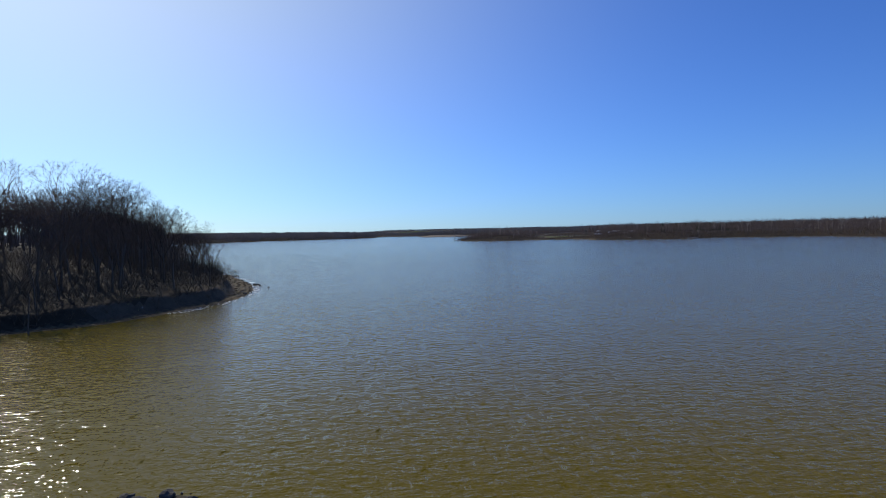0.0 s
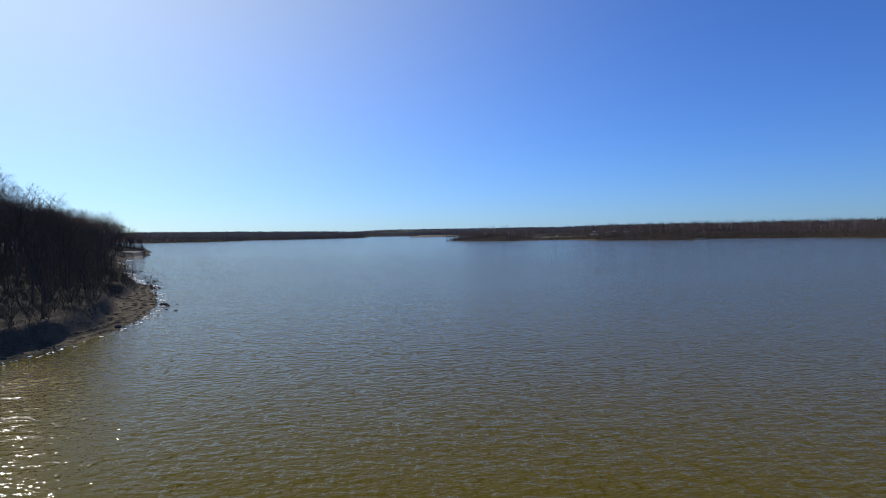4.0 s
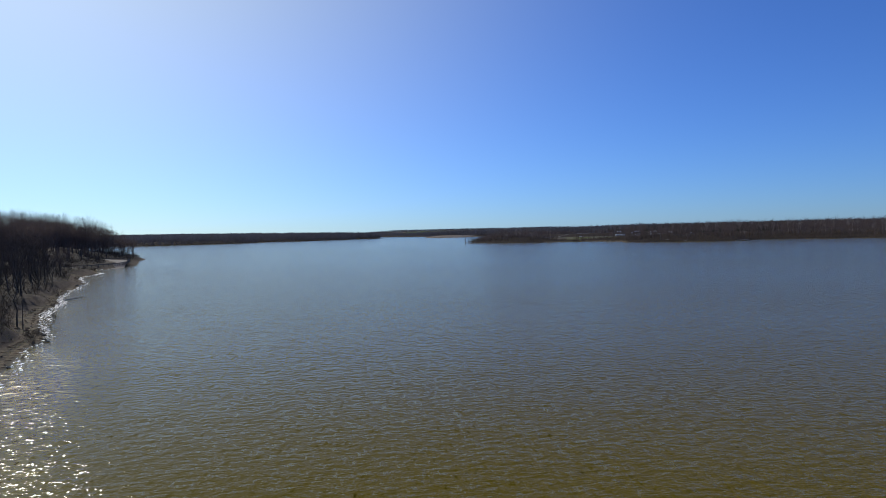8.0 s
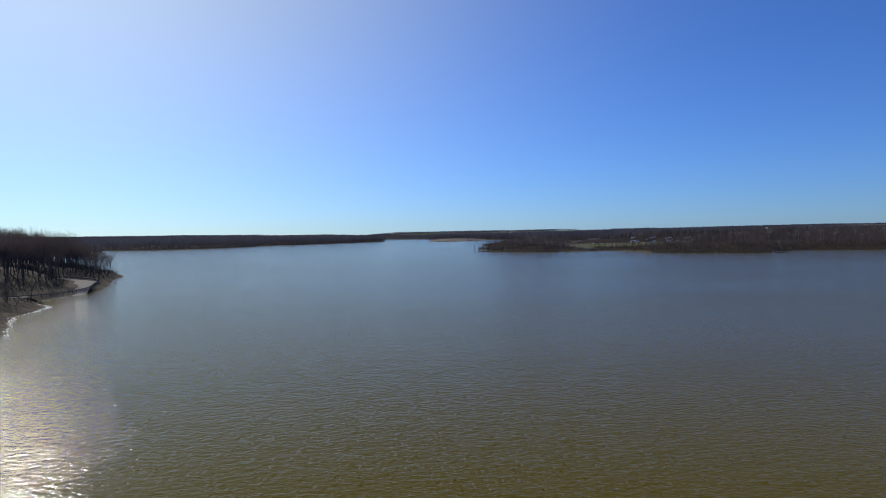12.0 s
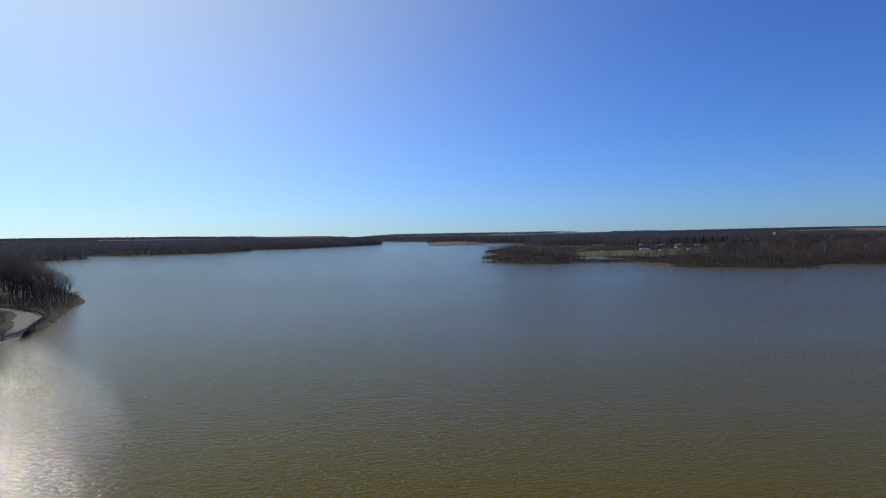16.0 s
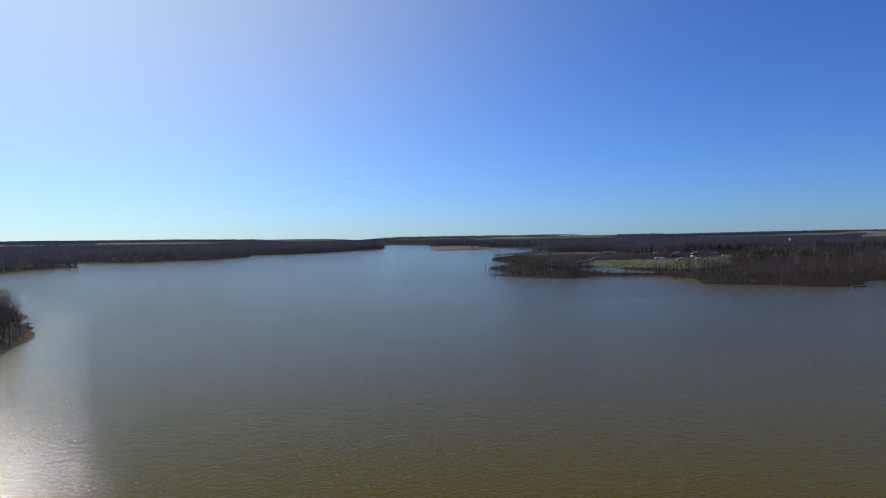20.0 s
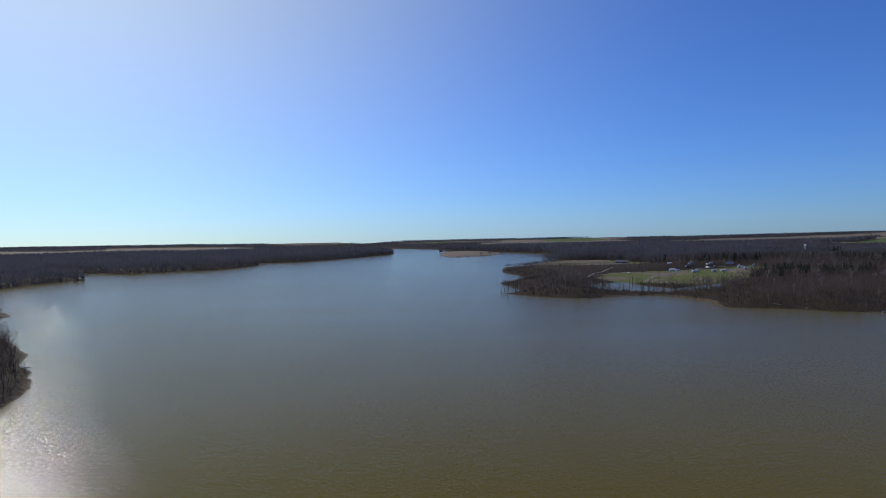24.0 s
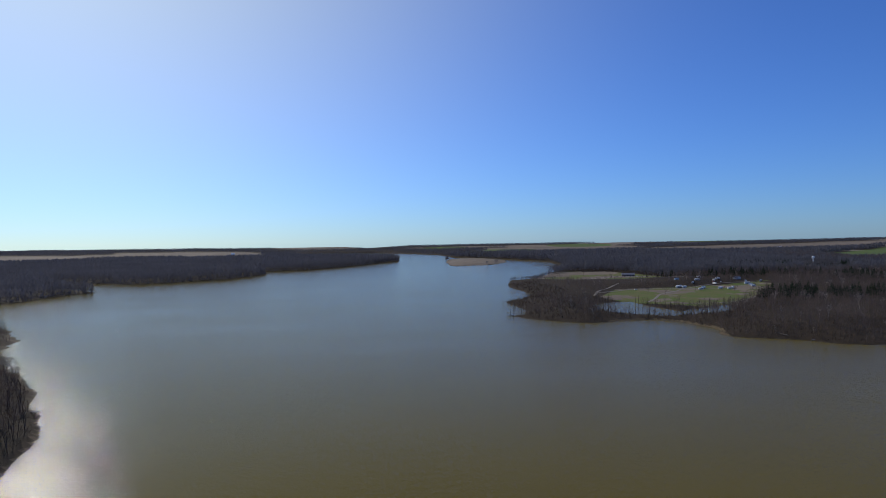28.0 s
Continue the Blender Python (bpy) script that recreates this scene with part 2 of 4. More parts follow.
MID_SHORE = [(-262, 645), (-300, 690), (-316, 704), (-350, 745), (-384, 791), (-398, 831), (-403, 846), (-431, 884), (-480, 940), (-560, 990),
             (-720, 1020), (-900, 1060), (-930, 1120), (-760, 1155), (-663, 1207), (-659, 1279), (-658, 1353), (-636, 1395), (-700, 1450),
             (-815, 1560), (-825, 1640), (-770, 1652), (-671, 1600), (-608, 1636), (-569, 1681), (-507, 1724), (-471, 1923), (-530, 2087),
             (-398, 2142), (-284, 2423), (-172, 2825), (-177, 3110), (-260, 3270), (-420, 3380), (-600, 3520), (-860, 4150), (-900, 4420), (-640, 4560), (-380, 4700), (-300, 5400)]
LEFT_LAND = NEAR_SHORE + MID_SHORE + [(-6500, 5400), (-6500, -2500), (200, -2500)]
POINT_SHORE = [(265, 1800), (200, 1611), (173, 1543), (137, 1535), (118, 1440), (104, 1367), (114, 1290), (121, 1217), (96, 1160), (71.6, 1116),
               (73, 1048), (81, 1007), (73, 967), (58, 958), (65, 941), (80, 919), (100, 902), (131, 897), (155, 903), (169, 910), (198, 910),
               (221, 892), (229, 860), (230, 840), (219, 812), (219, 799), (227, 791), (246, 782), (265, 774), (275, 760), (291, 744),
               (307, 740), (331, 738), (334, 742), (345, 760), (373, 797), (392, 797), (420, 790), (470, 770), (480, 735), (470, 690), (470, 620)]
FAR_SHORE = [(-1000, 5400), (-526, 4760), (-240, 4370), (17, 3750), (57, 3380), (129, 3140), (300, 2800), (404, 2547), (385, 2300), (369, 2080), (313, 1867)]
RIGHT_LAND = FAR_SHORE + POINT_SHORE + [(540, 480), (700, 300), (1300, 0), (6500, -400), (6500, 5400)]
ISLE = [(23, 2607), (30, 2400), (44, 2250), (173, 2330), (246, 2505), (266, 2746), (208, 2920), (45, 2930)]
JETTY = [(288, 2240), (300, 2225), (385, 2145), (395, 2160), (310, 2240)]
POND = [(176, 1060), (205, 1085), (236, 1092), (241, 1041), (254, 976), (290, 998), (343, 1036), (330, 995), (307, 964), (266, 943), (236, 932), (196, 952), (168, 985)]
LAWN_RING = [(205, 1130), (262, 1245), (370, 1262), (470, 1300), (560, 1360), (540, 1290), (470, 1200), (434, 1132), (352, 1042), (292, 1006), (246, 1047), (212, 1100)]
BEACH_RING = [(190, 1560), (235, 1660), (300, 1790), (400, 1760), (440, 1600), (450, 1500), (330, 1470), (230, 1500)]


def land(x, y):
    """Distance to the nearest shore, positive on land."""
    far = step(y, 600, 900) + step(-x, 300, 500)
    far = np.clip(far, 0, 1)
    wx = grain(x, y, 7, 1) * 0.7 * (1 - far) + grain(x, y, 22, 2) * (1.3 + 2.5 * far) + grain(x, y, 90, 3) * 8 * far
    wy = grain(x, y, 6, 4) * 0.7 * (1 - far) + grain(x, y, 25, 5) * (1.3 + 2.5 * far) + grain(x, y, 80, 6) * 8 * far
    px, py = x + wx, y + wy
    d = np.maximum(signed(px, py, LEFT_LAND), signed(px, py, RIGHT_LAND))
    d = np.maximum(d, signed(px, py, ISLE))
    d = np.maximum(d, signed(x, y, JETTY))
    return np.minimum(d, -signed(px, py, POND))


ROAD = [(-330, 520), (-290, 516), (-252, 520), (-222, 512), (-203, 500), (-190, 486), (-178, 466), (-166, 442), (-160, 420), (-162, 404), (-176, 396), (-205, 402), (-240, 425)]


def off_line(x, y, line):
    """Distance to an open line."""
    best = np.full(np.shape(x), 1e12)
    for (ax, ay), (bx, by) in zip(line, line[1:]):
        dx, dy = bx - ax, by - ay
        k = np.clip(((x - ax) * dx + (y - ay) * dy) / (dx * dx + dy * dy), 0, 1)
        best = np.minimum(best, (x - ax - k * dx) ** 2 + (y - ay - k * dy) ** 2)
    return np.sqrt(best)


def beach_width(x, y):
    """Sand is widest at the tip of the headland."""
    return 2.2 - 0.9 * step(y, 390, 420) + 4.6 * np.exp(-((x + 53) ** 2 + (y - 174) ** 2) / 22 ** 2) + 2.6 * np.exp(-((x + 78) ** 2 + (y - 228) ** 2) / 20 ** 2)


def height(x, y, d):
    """Height of the ground: beach, low bluff, then rising woods."""
    left = (x < 0) & (y < 1000)
    near = np.where(left, 1.0, 0.45)
    b = beach_width(x, y) + grain(x, y, 9, 8) * 0.8
    beach = np.clip(d, 0, 9) * 0.11 + 0.05 * np.sin(d * 3.6 + grain(x, y, 14, 12)) * step(d, 0.4, 1.5) * (d < 9)
    bank = step(d, b, b + 2.2 + grain(x, y, 5, 14) * 0.7) * (1.6 + 0.4 * grain(x, y, 11, 13)) + 0.22 * grain(x, y, 2.6, 15) * step(d, b, b + 2)
    rise = step(d, 6, 55) * 7.0 + step(d, 60, 400) * 5.0
    rise += grain(x, y, 35, 9) * step(d, 15, 60) * 0.7 + grain(x, y, 240, 10) * step(d, 120, 500) * 3.0
    flat = 1 - 0.75 * step(signed(x, y, LAWN_RING), -60, 10) * (x > 0)
    flat = flat * (1 - 0.8 * step(signed(x, y, BEACH_RING), -60, 0))
    flat = flat * (1 - 0.9 * np.exp(-((x + 25) ** 2 + (y - 47) ** 2) / 14 ** 2))
    far = np.hypot(x, y - 280)
    z = beach + (bank * near + rise * (0.45 + 0.55 * near)) * flat + step(far, 3300, 4950) * (10.0 + 25.0 * step(d, 30, 420)) * step(d, 0, 60)
    road = off_line(x, y, ROAD)
    z = z + (2.3 + 0.012 * np.clip(-x - 200, 0, 200) - z) * (1 - step(road, 6.0, 13.0)) * step(d, 0.5, 4)
    return np.where(d > 0, z + grain(x, y, 3, 11) * 0.10 * step(d, 0.5, 6), np.maximum(d * 0.16, -4.0))


def spot(x, y):
    """Height of the ground at one place."""
    x, y = np.array([float(x)]), np.array([float(y)])
    return float(height(x, y, land(x, y))[0])


# ---- ground and water ----
def spaced(stops):
    """Grid lines: from each stop to the next at the step given."""
    out = []
    for (a, gap), (b, _) in zip(stops, stops[1:]):
        out.append(np.arange(a, b - 1e-6, (b - a) / max(1, round((b - a) / gap))))
    return np.unique(np.round(np.concatenate(out + [[stops[-1][0]]]), 3))


gx = spaced([(-5400, 110), (-2400, 55), (-960, 16), (-300, 3.0), (-120, 1.3), (-80, 0.6), (-42, 1.5), (-18, 6.0), (50, 3.2), (350, 5.0), (480, 22), (1300, 70), (5400, 1)])
gy = spaced([(-900, 60), (0, 6), (46, 1.2), (66, 1.8), (95, 0.8), (140, 0.6), (215, 1.5), (260, 2.2), (400, 3.2), (620, 7), (720, 3.6), (1000, 6.5), (1400, 16), (2300, 40), (5200, 1)])
X, Y = np.meshgrid(gx, gy)
D = land(X, Y)
Z = height(X, Y, D)
nx, ny = len(gx), len(gy)
cell = (np.arange(ny - 1)[:, None] * nx + np.arange(nx - 1)).ravel()
quads = np.stack([cell, cell + 1, cell + nx + 1, cell + nx], 1)
cx, cy, cd = (q.ravel()[quads].mean(1) for q in (X, Y, D))
keep = cd > -14 - 0.02 * np.hypot(cx, cy - 280)
quads, cx, cy, cd = quads[keep], cx[keep], cy[keep], cd[keep]


def zone(x, y, d):
    """0 woods, 1 sand, 2 mud, 3 lawn, 4 bare field, 5 green field."""
    k = np.zeros(x.shape, int)
    far = np.hypot(x, y - 280)
    open_land = (d > 250) & (far > 3150) & (grain(x * 0.3, y, 240, 23) + 0.4 * grain(x * 0.5, y, 110, 22) > -0.12)
    open_land |= (d > 500) & (far > 2500) & (far < 3150) & (grain(x * 0.5, y, 300, 21) > 0.45)
    open_land &= ~((x > 0) & (x < 1100) & (far < 2900))
    k[open_land] = 4
    k[open_land & (grain(x, y, 500, 24) > 0.35)] = 5
    k[signed(x, y, [(1150, 1960), (1230, 2230), (1400, 2520), (2300, 3330), (3200, 2900), (2400, 2000)]) > 0] = 5
    meadow = (signed(x, y, LAWN_RING) > 0) & (x > 0)
    k[meadow] = 3
    k[meadow & (grain(x, y * 0.6, 34, 27) + 0.5 * grain(x, y, 13, 28) > 0.28)] = 4
    k[(signed(x, y, [(-3300, 3000), (-1750, 3120), (-1640, 3560), (-3700, 3900)]) > 0)] = 4
    k[(signed(x, y, [(1250, 3050), (2300, 3400), (2600, 3900), (1300, 3650)]) > 0)] = 4
    k[(signed(x, y, BEACH_RING) > 0)] = np.where(grain(x, y, 60, 26)[signed(x, y, BEACH_RING) > 0] > 0.2, 3, 4)
    k[d < np.where((x < 0) & (y < 1000), beach_width(x, y) * 0.85, 0.3 + grain(x, y, 20, 25) * 1.2 + 3.0 * ((x > 150) & (x < 235) & (y > 800) & (y < 920)))] = 1
    edge = d - beach_width(x, y) * 0.85
    k[(x < 0) & (y < 390) & (y > 112) & (edge > 0) & (edge < 2.3 + 0.6 * grain(x, y, 7, 29))] = 6
    k[(x < 0) & (y > 385) & (k == 1)] = 6
    k[(k == 1) & (x < 0) & (y < 260) & (((d + 0.35 * grain(x, y, 9, 61)) % 1.45) < 0.5 + 0.15 * grain(x, y, 6, 62))] = 2
    k[(x > 0) & (k == 1) & ~((x > 150) & (x < 235) & (y > 800) & (y < 920))] = 2
    k[(far > 1000) & np.isin(k, (1, 2, 6)) & (y > 400) & (x < 100)] = 0
    k[(signed(x, y, ISLE) > 0) & (d > 0)] = 4
    k[(d < 0.2) & (far < 1000)] = 2
    return k


ground = new("ground", mesh_of("ground", np.stack([X.ravel(), Y.ravel(), Z.ravel()], 1), quads, [LITTER, SAND, MUD, LAWN, FIELD, CROP, CLAY], zone(cx, cy, cd), smooth=True))
tagged(ground, "leaf-strewn wooded land with sandy shores and far fields", "ground", kind="structure")
water = new("water", mesh_of("water", [(-5400, -900, 0), (5400, -900, 0), (5400, 5200, 0), (-5400, 5200, 0)], [(0, 1, 2, 3)], [WATER]))
tagged(water, "wind-rippled silty green-brown lake under blue sky", "lake", kind="structure")


# ---- trees ----
def skeleton_of(rng, tall, limbs, boughs, twigs, spread, low=0.32):
    """Segments (start, end, radius at both ends) of the trunk and of the branches of a bare tree."""
    trunk, crown = [], []
    lean = rng.normal(0, 0.04, 2)
    pts = [np.array([0, 0, -0.4])]
    for i in range(1, 8):
        pts.append(np.array([lean[0] * tall * i / 7 + rng.normal(0, 0.12), lean[1] * tall * i / 7 + rng.normal(0, 0.12), tall * 0.82 * i / 7]))
    r0 = tall * 0.0125
    for i in range(7):
        trunk.append((pts[i], pts[i + 1], r0 * (1 - i / 7.6), r0 * (1 - (i + 1) / 7.6)))

    def along(k):
        k = min(max(k, 0), 0.999) * 7
        i = int(k)
        return pts[i] * (1 - (k - i)) + pts[i + 1] * (k - i), r0 * (1 - k / 7.6)
    for n in range(limbs):
        k = low + (0.97 - low) * (n + rng.random()) / limbs
        at, r = along(k * 0.92)
        turn = n * 2.4 + rng.normal(0, 0.4)
        reach = tall * spread * math.sqrt(max(0.2, 1 - ((k - 0.62) / 0.6) ** 2)) * rng.uniform(0.7, 1.1) + 0.5
        way = np.array([math.cos(turn), math.sin(turn), rng.uniform(0.45, 0.9) + 0.35 * k])
        way /= np.linalg.norm(way)
        p, rr = at, r * 0.55
        for s in range(3):
            q = p + way * reach / 3 + rng.normal(0, 0.06, 3) * reach / 3
            crown.append((p, q, rr, rr * 0.66))
            for b in range(boughs):
                o = p + (q - p) * rng.random()
                w = way + rng.normal(0, 0.55, 3) + np.array([0, 0, 0.25])
                w /= np.linalg.norm(w)
                e = o + w * reach * rng.uniform(0.25, 0.5)
                crown.append((o, e, rr * 0.42, rr * 0.18))
                for g in range(twigs):
                    c = o + (e - o) * rng.uniform(0.3, 1)
                    v = w + rng.normal(0, 0.75, 3) + np.array([0, 0, 0.1])
                    crown.append((c, c + v / np.linalg.norm(v) * reach * rng.uniform(0.07, 0.17), rr * 0.14, rr * 0.05))
            p, rr = q, rr * 0.66
            way = way + np.array([0, 0, 0.14]) + rng.normal(0, 0.16, 3)
            way /= np.linalg.norm(way)
    return trunk, crown


def spreading_tree(rng, tall, fork, leaders, spread, depth, twigs):
    """Segments of a bare hardwood: a straight bole that forks again and again into a rounded crown of twigs."""
    trunk, crown = [], []
    r0 = tall * 0.0145
    lean = rng.normal(0, 0.035, 2)
    p = np.array([0, 0, -0.5])
    for i in range(5):
        q = np.array([lean[0] * tall * (i + 1) / 5, lean[1] * tall * (i + 1) / 5, fork * tall * (i + 1) / 5]) + np.append(rng.normal(0, 0.09, 2), 0)
        trunk.append((p, q, r0 * (1 - i * 0.09), r0 * (1 - (i + 1) * 0.09)))
        p = q

    def grow(at, way, reach, r, level):
        for half in range(2):
            to = at + way * reach * 0.5
            crown.append((at, to, r, r * 0.82))
            for _ in range(1 if level else 2):
                v = way * 0.6 + rng.normal(0, 0.6, 3) + np.array([0, 0, 0.15])
                o = at + (to - at) * rng.random()
                crown.append((o, o + v / np.linalg.norm(v) * reach * rng.uniform(0.25, 0.6), r * 0.25, 0.004))
            at, r = to, r * 0.82
            way = way + rng.normal(0, 0.13, 3) + np.array([0, 0, 0.05])
            way /= np.linalg.norm(way)
        if level == depth:
            for _ in range(twigs):
                v = way + rng.normal(0, 0.5, 3)
                crown.append((at, at + v / np.linalg.norm(v) * reach * rng.uniform(0.5, 1.0), r * 0.5, 0.004))
            return
        count = 2 + (rng.random() < 0.4)
        turn = rng.uniform(0, 6.28)
        side = np.cross(way, [0.3, 0.5, 0.8])
        side /= np.linalg.norm(side)
        other = np.cross(way, side)
        for c in range(count):
            a = turn + 6.28 * c / count + rng.normal(0, 0.3)
            w = way + (side * math.cos(a) + other * math.sin(a)) * rng.uniform(0.32, 0.68) + np.array([0, 0, 0.10])
            grow(at, w / np.linalg.norm(w), reach * rng.uniform(0.66, 0.86), r * 0.72, level + 1)
    first_reach = (1 - fork) * tall * 0.33
    for n in range(leaders):
        a = 6.28 * n / leaders + rng.normal(0, 0.35)
        w = np.array([math.cos(a) * spread, math.sin(a) * spread, 1.0])
        low = trunk[-1 - n % 2]
        o = low[0] + (low[1] - low[0]) * (1.0 if n % 2 == 0 else rng.random())
        grow(o, w / np.linalg.norm(w), first_reach * rng.uniform(0.8, 1.1), r0 * 0.58, 1)
    top = max(e[1][2] for e in crown)
    k = np.array([1, 1, tall / top])
    return [(a * k, b * k, c, d) for a, b, c, d in trunk], [(a * k, b * k, c, d) for a, b, c, d in crown]


def tubes(segments, sides, thin=0.0):
    """Tapered open tubes along segments."""
    a = np.array([s[0] for s in segments])
    b = np.array([s[1] for s in segments])
    ra = np.maximum(np.array([s[2] for s in segments]), thin)
    rb = np.maximum(np.array([s[3] for s in segments]), thin * 0.5)
    w = b - a
    w /= np.linalg.norm(w, axis=1)[:, None] + 1e-9
    ref = np.where(np.abs(w[:, 2:3]) > 0.9, [[1.0, 0, 0]], [[0, 0, 1.0]])
    u = np.cross(w, ref)
    u /= np.linalg.norm(u, axis=1)[:, None]
    v = np.cross(w, u)
    n = len(segments)
    rings = []
    for c, r in ((a, ra), (b, rb)):
        for i in range(sides):
            k = 2 * math.pi * i / sides
            rings.append(c + (u * math.cos(k) + v * math.sin(k)) * r[:, None])
    verts = np.stack(rings, 1).reshape(-1, 3)
    base = np.arange(n)[:, None] * 2 * sides
    faces = []
    for i in range(sides):
        j = (i + 1) % sides
        faces.append(np.concatenate([base + i, base + j, base + sides + j, base + sides + i], 1))
    return verts, np.concatenate(faces)


def blades(segments, wide):
    """One slim upright triangle for each segment, for trees that stay far off."""
    a = np.array([s[0] for s in segments])
    b = np.array([s[1] for s in segments])
    r = np.maximum(np.array([s[2] for s in segments]), wide)
    w = b - a
    side = np.stack([-w[:, 1], w[:, 0], 0 * w[:, 0]], 1) + 1e-4
    side /= np.linalg.norm(side, axis=1)[:, None]
    k = np.arange(len(a)) * 2.1
    c = w / (np.linalg.norm(w, axis=1)[:, None] + 1e-9)
    other = np.cross(c, side)
    side = side * np.cos(k)[:, None] + other * np.sin(k)[:, None]
    verts = np.stack([a - side * r[:, None], a + side * r[:, None], b], 1).reshape(-1, 3)
    return verts, np.arange(len(a) * 3).reshape(-1, 3)


def branches(segments, thin):
    """Limbs and boughs as tubes, the finest twigs as blades, all in triangles."""
    cut = np.quantile([s[2] for s in segments], 0.86)
    v1, f1 = tubes([s for s in segments if s[2] > cut], 3, thin)
    v2, f2 = blades([s for s in segments if s[2] <= cut], thin * 1.3)
    f1 = np.concatenate([f1[:, [0, 1, 2]], f1[:, [0, 2, 3]]])
    return np.concatenate([v1, v2]), np.concatenate([f1, f2 + len(v1)])


def scatter(name, kinds, places, material, label, category, rng):
    """One joined object of many plants: kinds are (verts, faces), places rows of x, y, z, size."""
    vs, fs, n = [], [], 0
    which = rng.integers(0, len(kinds), len(places))
    turn = rng.uniform(0, 2 * math.pi, len(places))
    for k, (v, f) in enumerate(kinds):
        rows = places[which == k]
        if not len(rows):
            continue
        t, s = turn[which == k][:, None], rows[:, 3:4]
        x = (v[:, 0] * np.cos(t) - v[:, 1] * np.sin(t)) * s + rows[:, 0:1]
        y = (v[:, 0] * np.sin(t) + v[:, 1] * np.cos(t)) * s + rows[:, 1:2]
        z = v[:, 2] * s + rows[:, 2:3]
        vs.append(np.stack([x, y, z], 2).reshape(-1, 3))
        fs.append((f[None] + (np.arange(len(rows)) * len(v))[:, None, None]).reshape(-1, f.shape[1]) + n)
        n += len(rows) * len(v)
    ob = new(name, mesh_of(name, np.concatenate(vs), np.concatenate(fs), [material]))
    return tagged(ob, label, category, kind="stuff")


def sown(rng, x0, x1, y0, y1, gap):
    """Places on a shaken grid."""
    gx_, gy_ = np.meshgrid(np.arange(x0, x1, gap), np.arange(y0, y1, gap))
    x = gx_.ravel() + rng.uniform(-0.5, 0.5, gx_.size) * gap
    y = gy_.ravel() + rng.uniform(-0.5, 0.5, gx_.size) * gap
    d = land(x, y)
    return x, y, d


def shards(rng, tall, count, wide, long_):
    """A far leafless tree: a stem and a crown of many slim upward shards with gaps between."""
    seg = [(np.array([0, 0, -0.5]), np.array([rng.normal(0, 0.3), rng.normal(0, 0.3), tall * 0.8]), 0.22, 0.05)]
    for _ in range(count):
        a = rng.uniform(0, 2 * math.pi)
        h = rng.uniform(0.22, 0.86)
        r = tall * 0.26 * math.sqrt(rng.random()) * (1.0 - abs(h - 0.6))
        o = np.array([math.cos(a) * r, math.sin(a) * r, tall * h])
        w = np.array([math.cos(a) * 0.5, math.sin(a) * 0.5, 1.0]) + rng.normal(0, 0.35, 3)
        seg.append((o, o + w * long_ * rng.uniform(0.6, 1.2), wide * rng.uniform(0.6, 1.3), 0.0))
    v, f = blades(seg, 0.0)
    return v, f


def conifer(rng, tall):
    """A pine: tiers of drooping needle sprays round a stem."""
    seg = [(np.array([0, 0, 0.0]), np.array([0, 0, tall]), 0.2, 0.02)]
    for tier in range(7):
        z = tall * (0.18 + 0.115 * tier)
        reach = tall * 0.2 * (1 - tier / 7.6)
        for k in range(8):
            a = k * math.pi / 4 + tier * 0.5 + rng.normal(0, 0.2)
            o = np.array([0, 0, z + tall * 0.08])
            e = np.array([math.cos(a) * reach, math.sin(a) * reach, z + rng.normal(0, 0.3)])
            seg.append((e, o, reach * 0.42, 0.0))
    return blades(seg, 0.0)


def thicket(rng, stems, tall, wide, spread):
    """A clump of thin dry stems."""
    seg = []
    for _ in range(stems):
        a = rng.uniform(0, 2 * math.pi)
        o = np.array([rng.normal(0, spread), rng.normal(0, spread), -0.1])
        h = tall * rng.uniform(0.4, 1.1)
        e = o + np.array([math.cos(a) * h * 0.35, math.sin(a) * h * 0.35, h])
        seg.append((o, e, wide, 0.01))
        m = o + (e - o) * 0.5
        seg.append((m, m + np.array([math.cos(a + 1.3) * h * 0.3, math.sin(a + 1.3) * h * 0.3, h * 0.35]), wide * 0.6, 0.01))
    return blades(seg, 0.0)


rng = np.random.default_rng(7)
first = []
for i in range(8):
    tall = (18, 16, 18.5, 14, 17, 15, 18, 12.5)[i]
    tr, cr = spreading_tree(rng, tall, (0.45, 0.38, 0.5, 0.33, 0.48, 0.42, 0.46, 0.28)[i], (3, 4, 3, 5, 3, 4, 4, 5)[i], (0.45, 0.55, 0.4, 0.6, 0.4, 0.5, 0.5, 0.6)[i], 5, 4)
    root = tagged(new("tree"), "tall leafless deciduous tree on a wooded lake bank", "tree", "bare trees on the near shore")
    v, f = tubes(tr, 6)
    part("trunk", mesh_of("trunk", v, f, [BARK], smooth=True), None, root)
    part("crown", mesh_of("crown", *branches(cr, 0.014), [TWIG]), None, root, "bare grey-brown branches and twigs")
    first.append(root)

# near wooded headland: single trees
x, y, d = sown(rng, -170, -40, 84, 330, 4.5)
ok = (d > beach_width(x, y) + 2.6) & (d < 40) & (rng.random(len(x)) < np.where(d < 9, 0.34, 0.56))
x, y, d = x[ok], y[ok], d[ok]
order = np.argsort(y + d * 2.5)[:295]
chosen = set(order.tolist())
for n, i in enumerate(order):
    grown = 0.52 + 0.5 * min(1.0, max(0.0, (d[i] - 5) / 18))
    m = pose(x[i], y[i], spot(x[i], y[i]), 0, 0, rng.uniform(0, 360)) @ Matrix.Scale(rng.uniform(0.82, 1.12) * grown, 4)
    if n < len(first):
        first[n].matrix_basis = m
    else:
        t = copy_thing(first[n % len(first)], m)
        t.matrix_basis = m
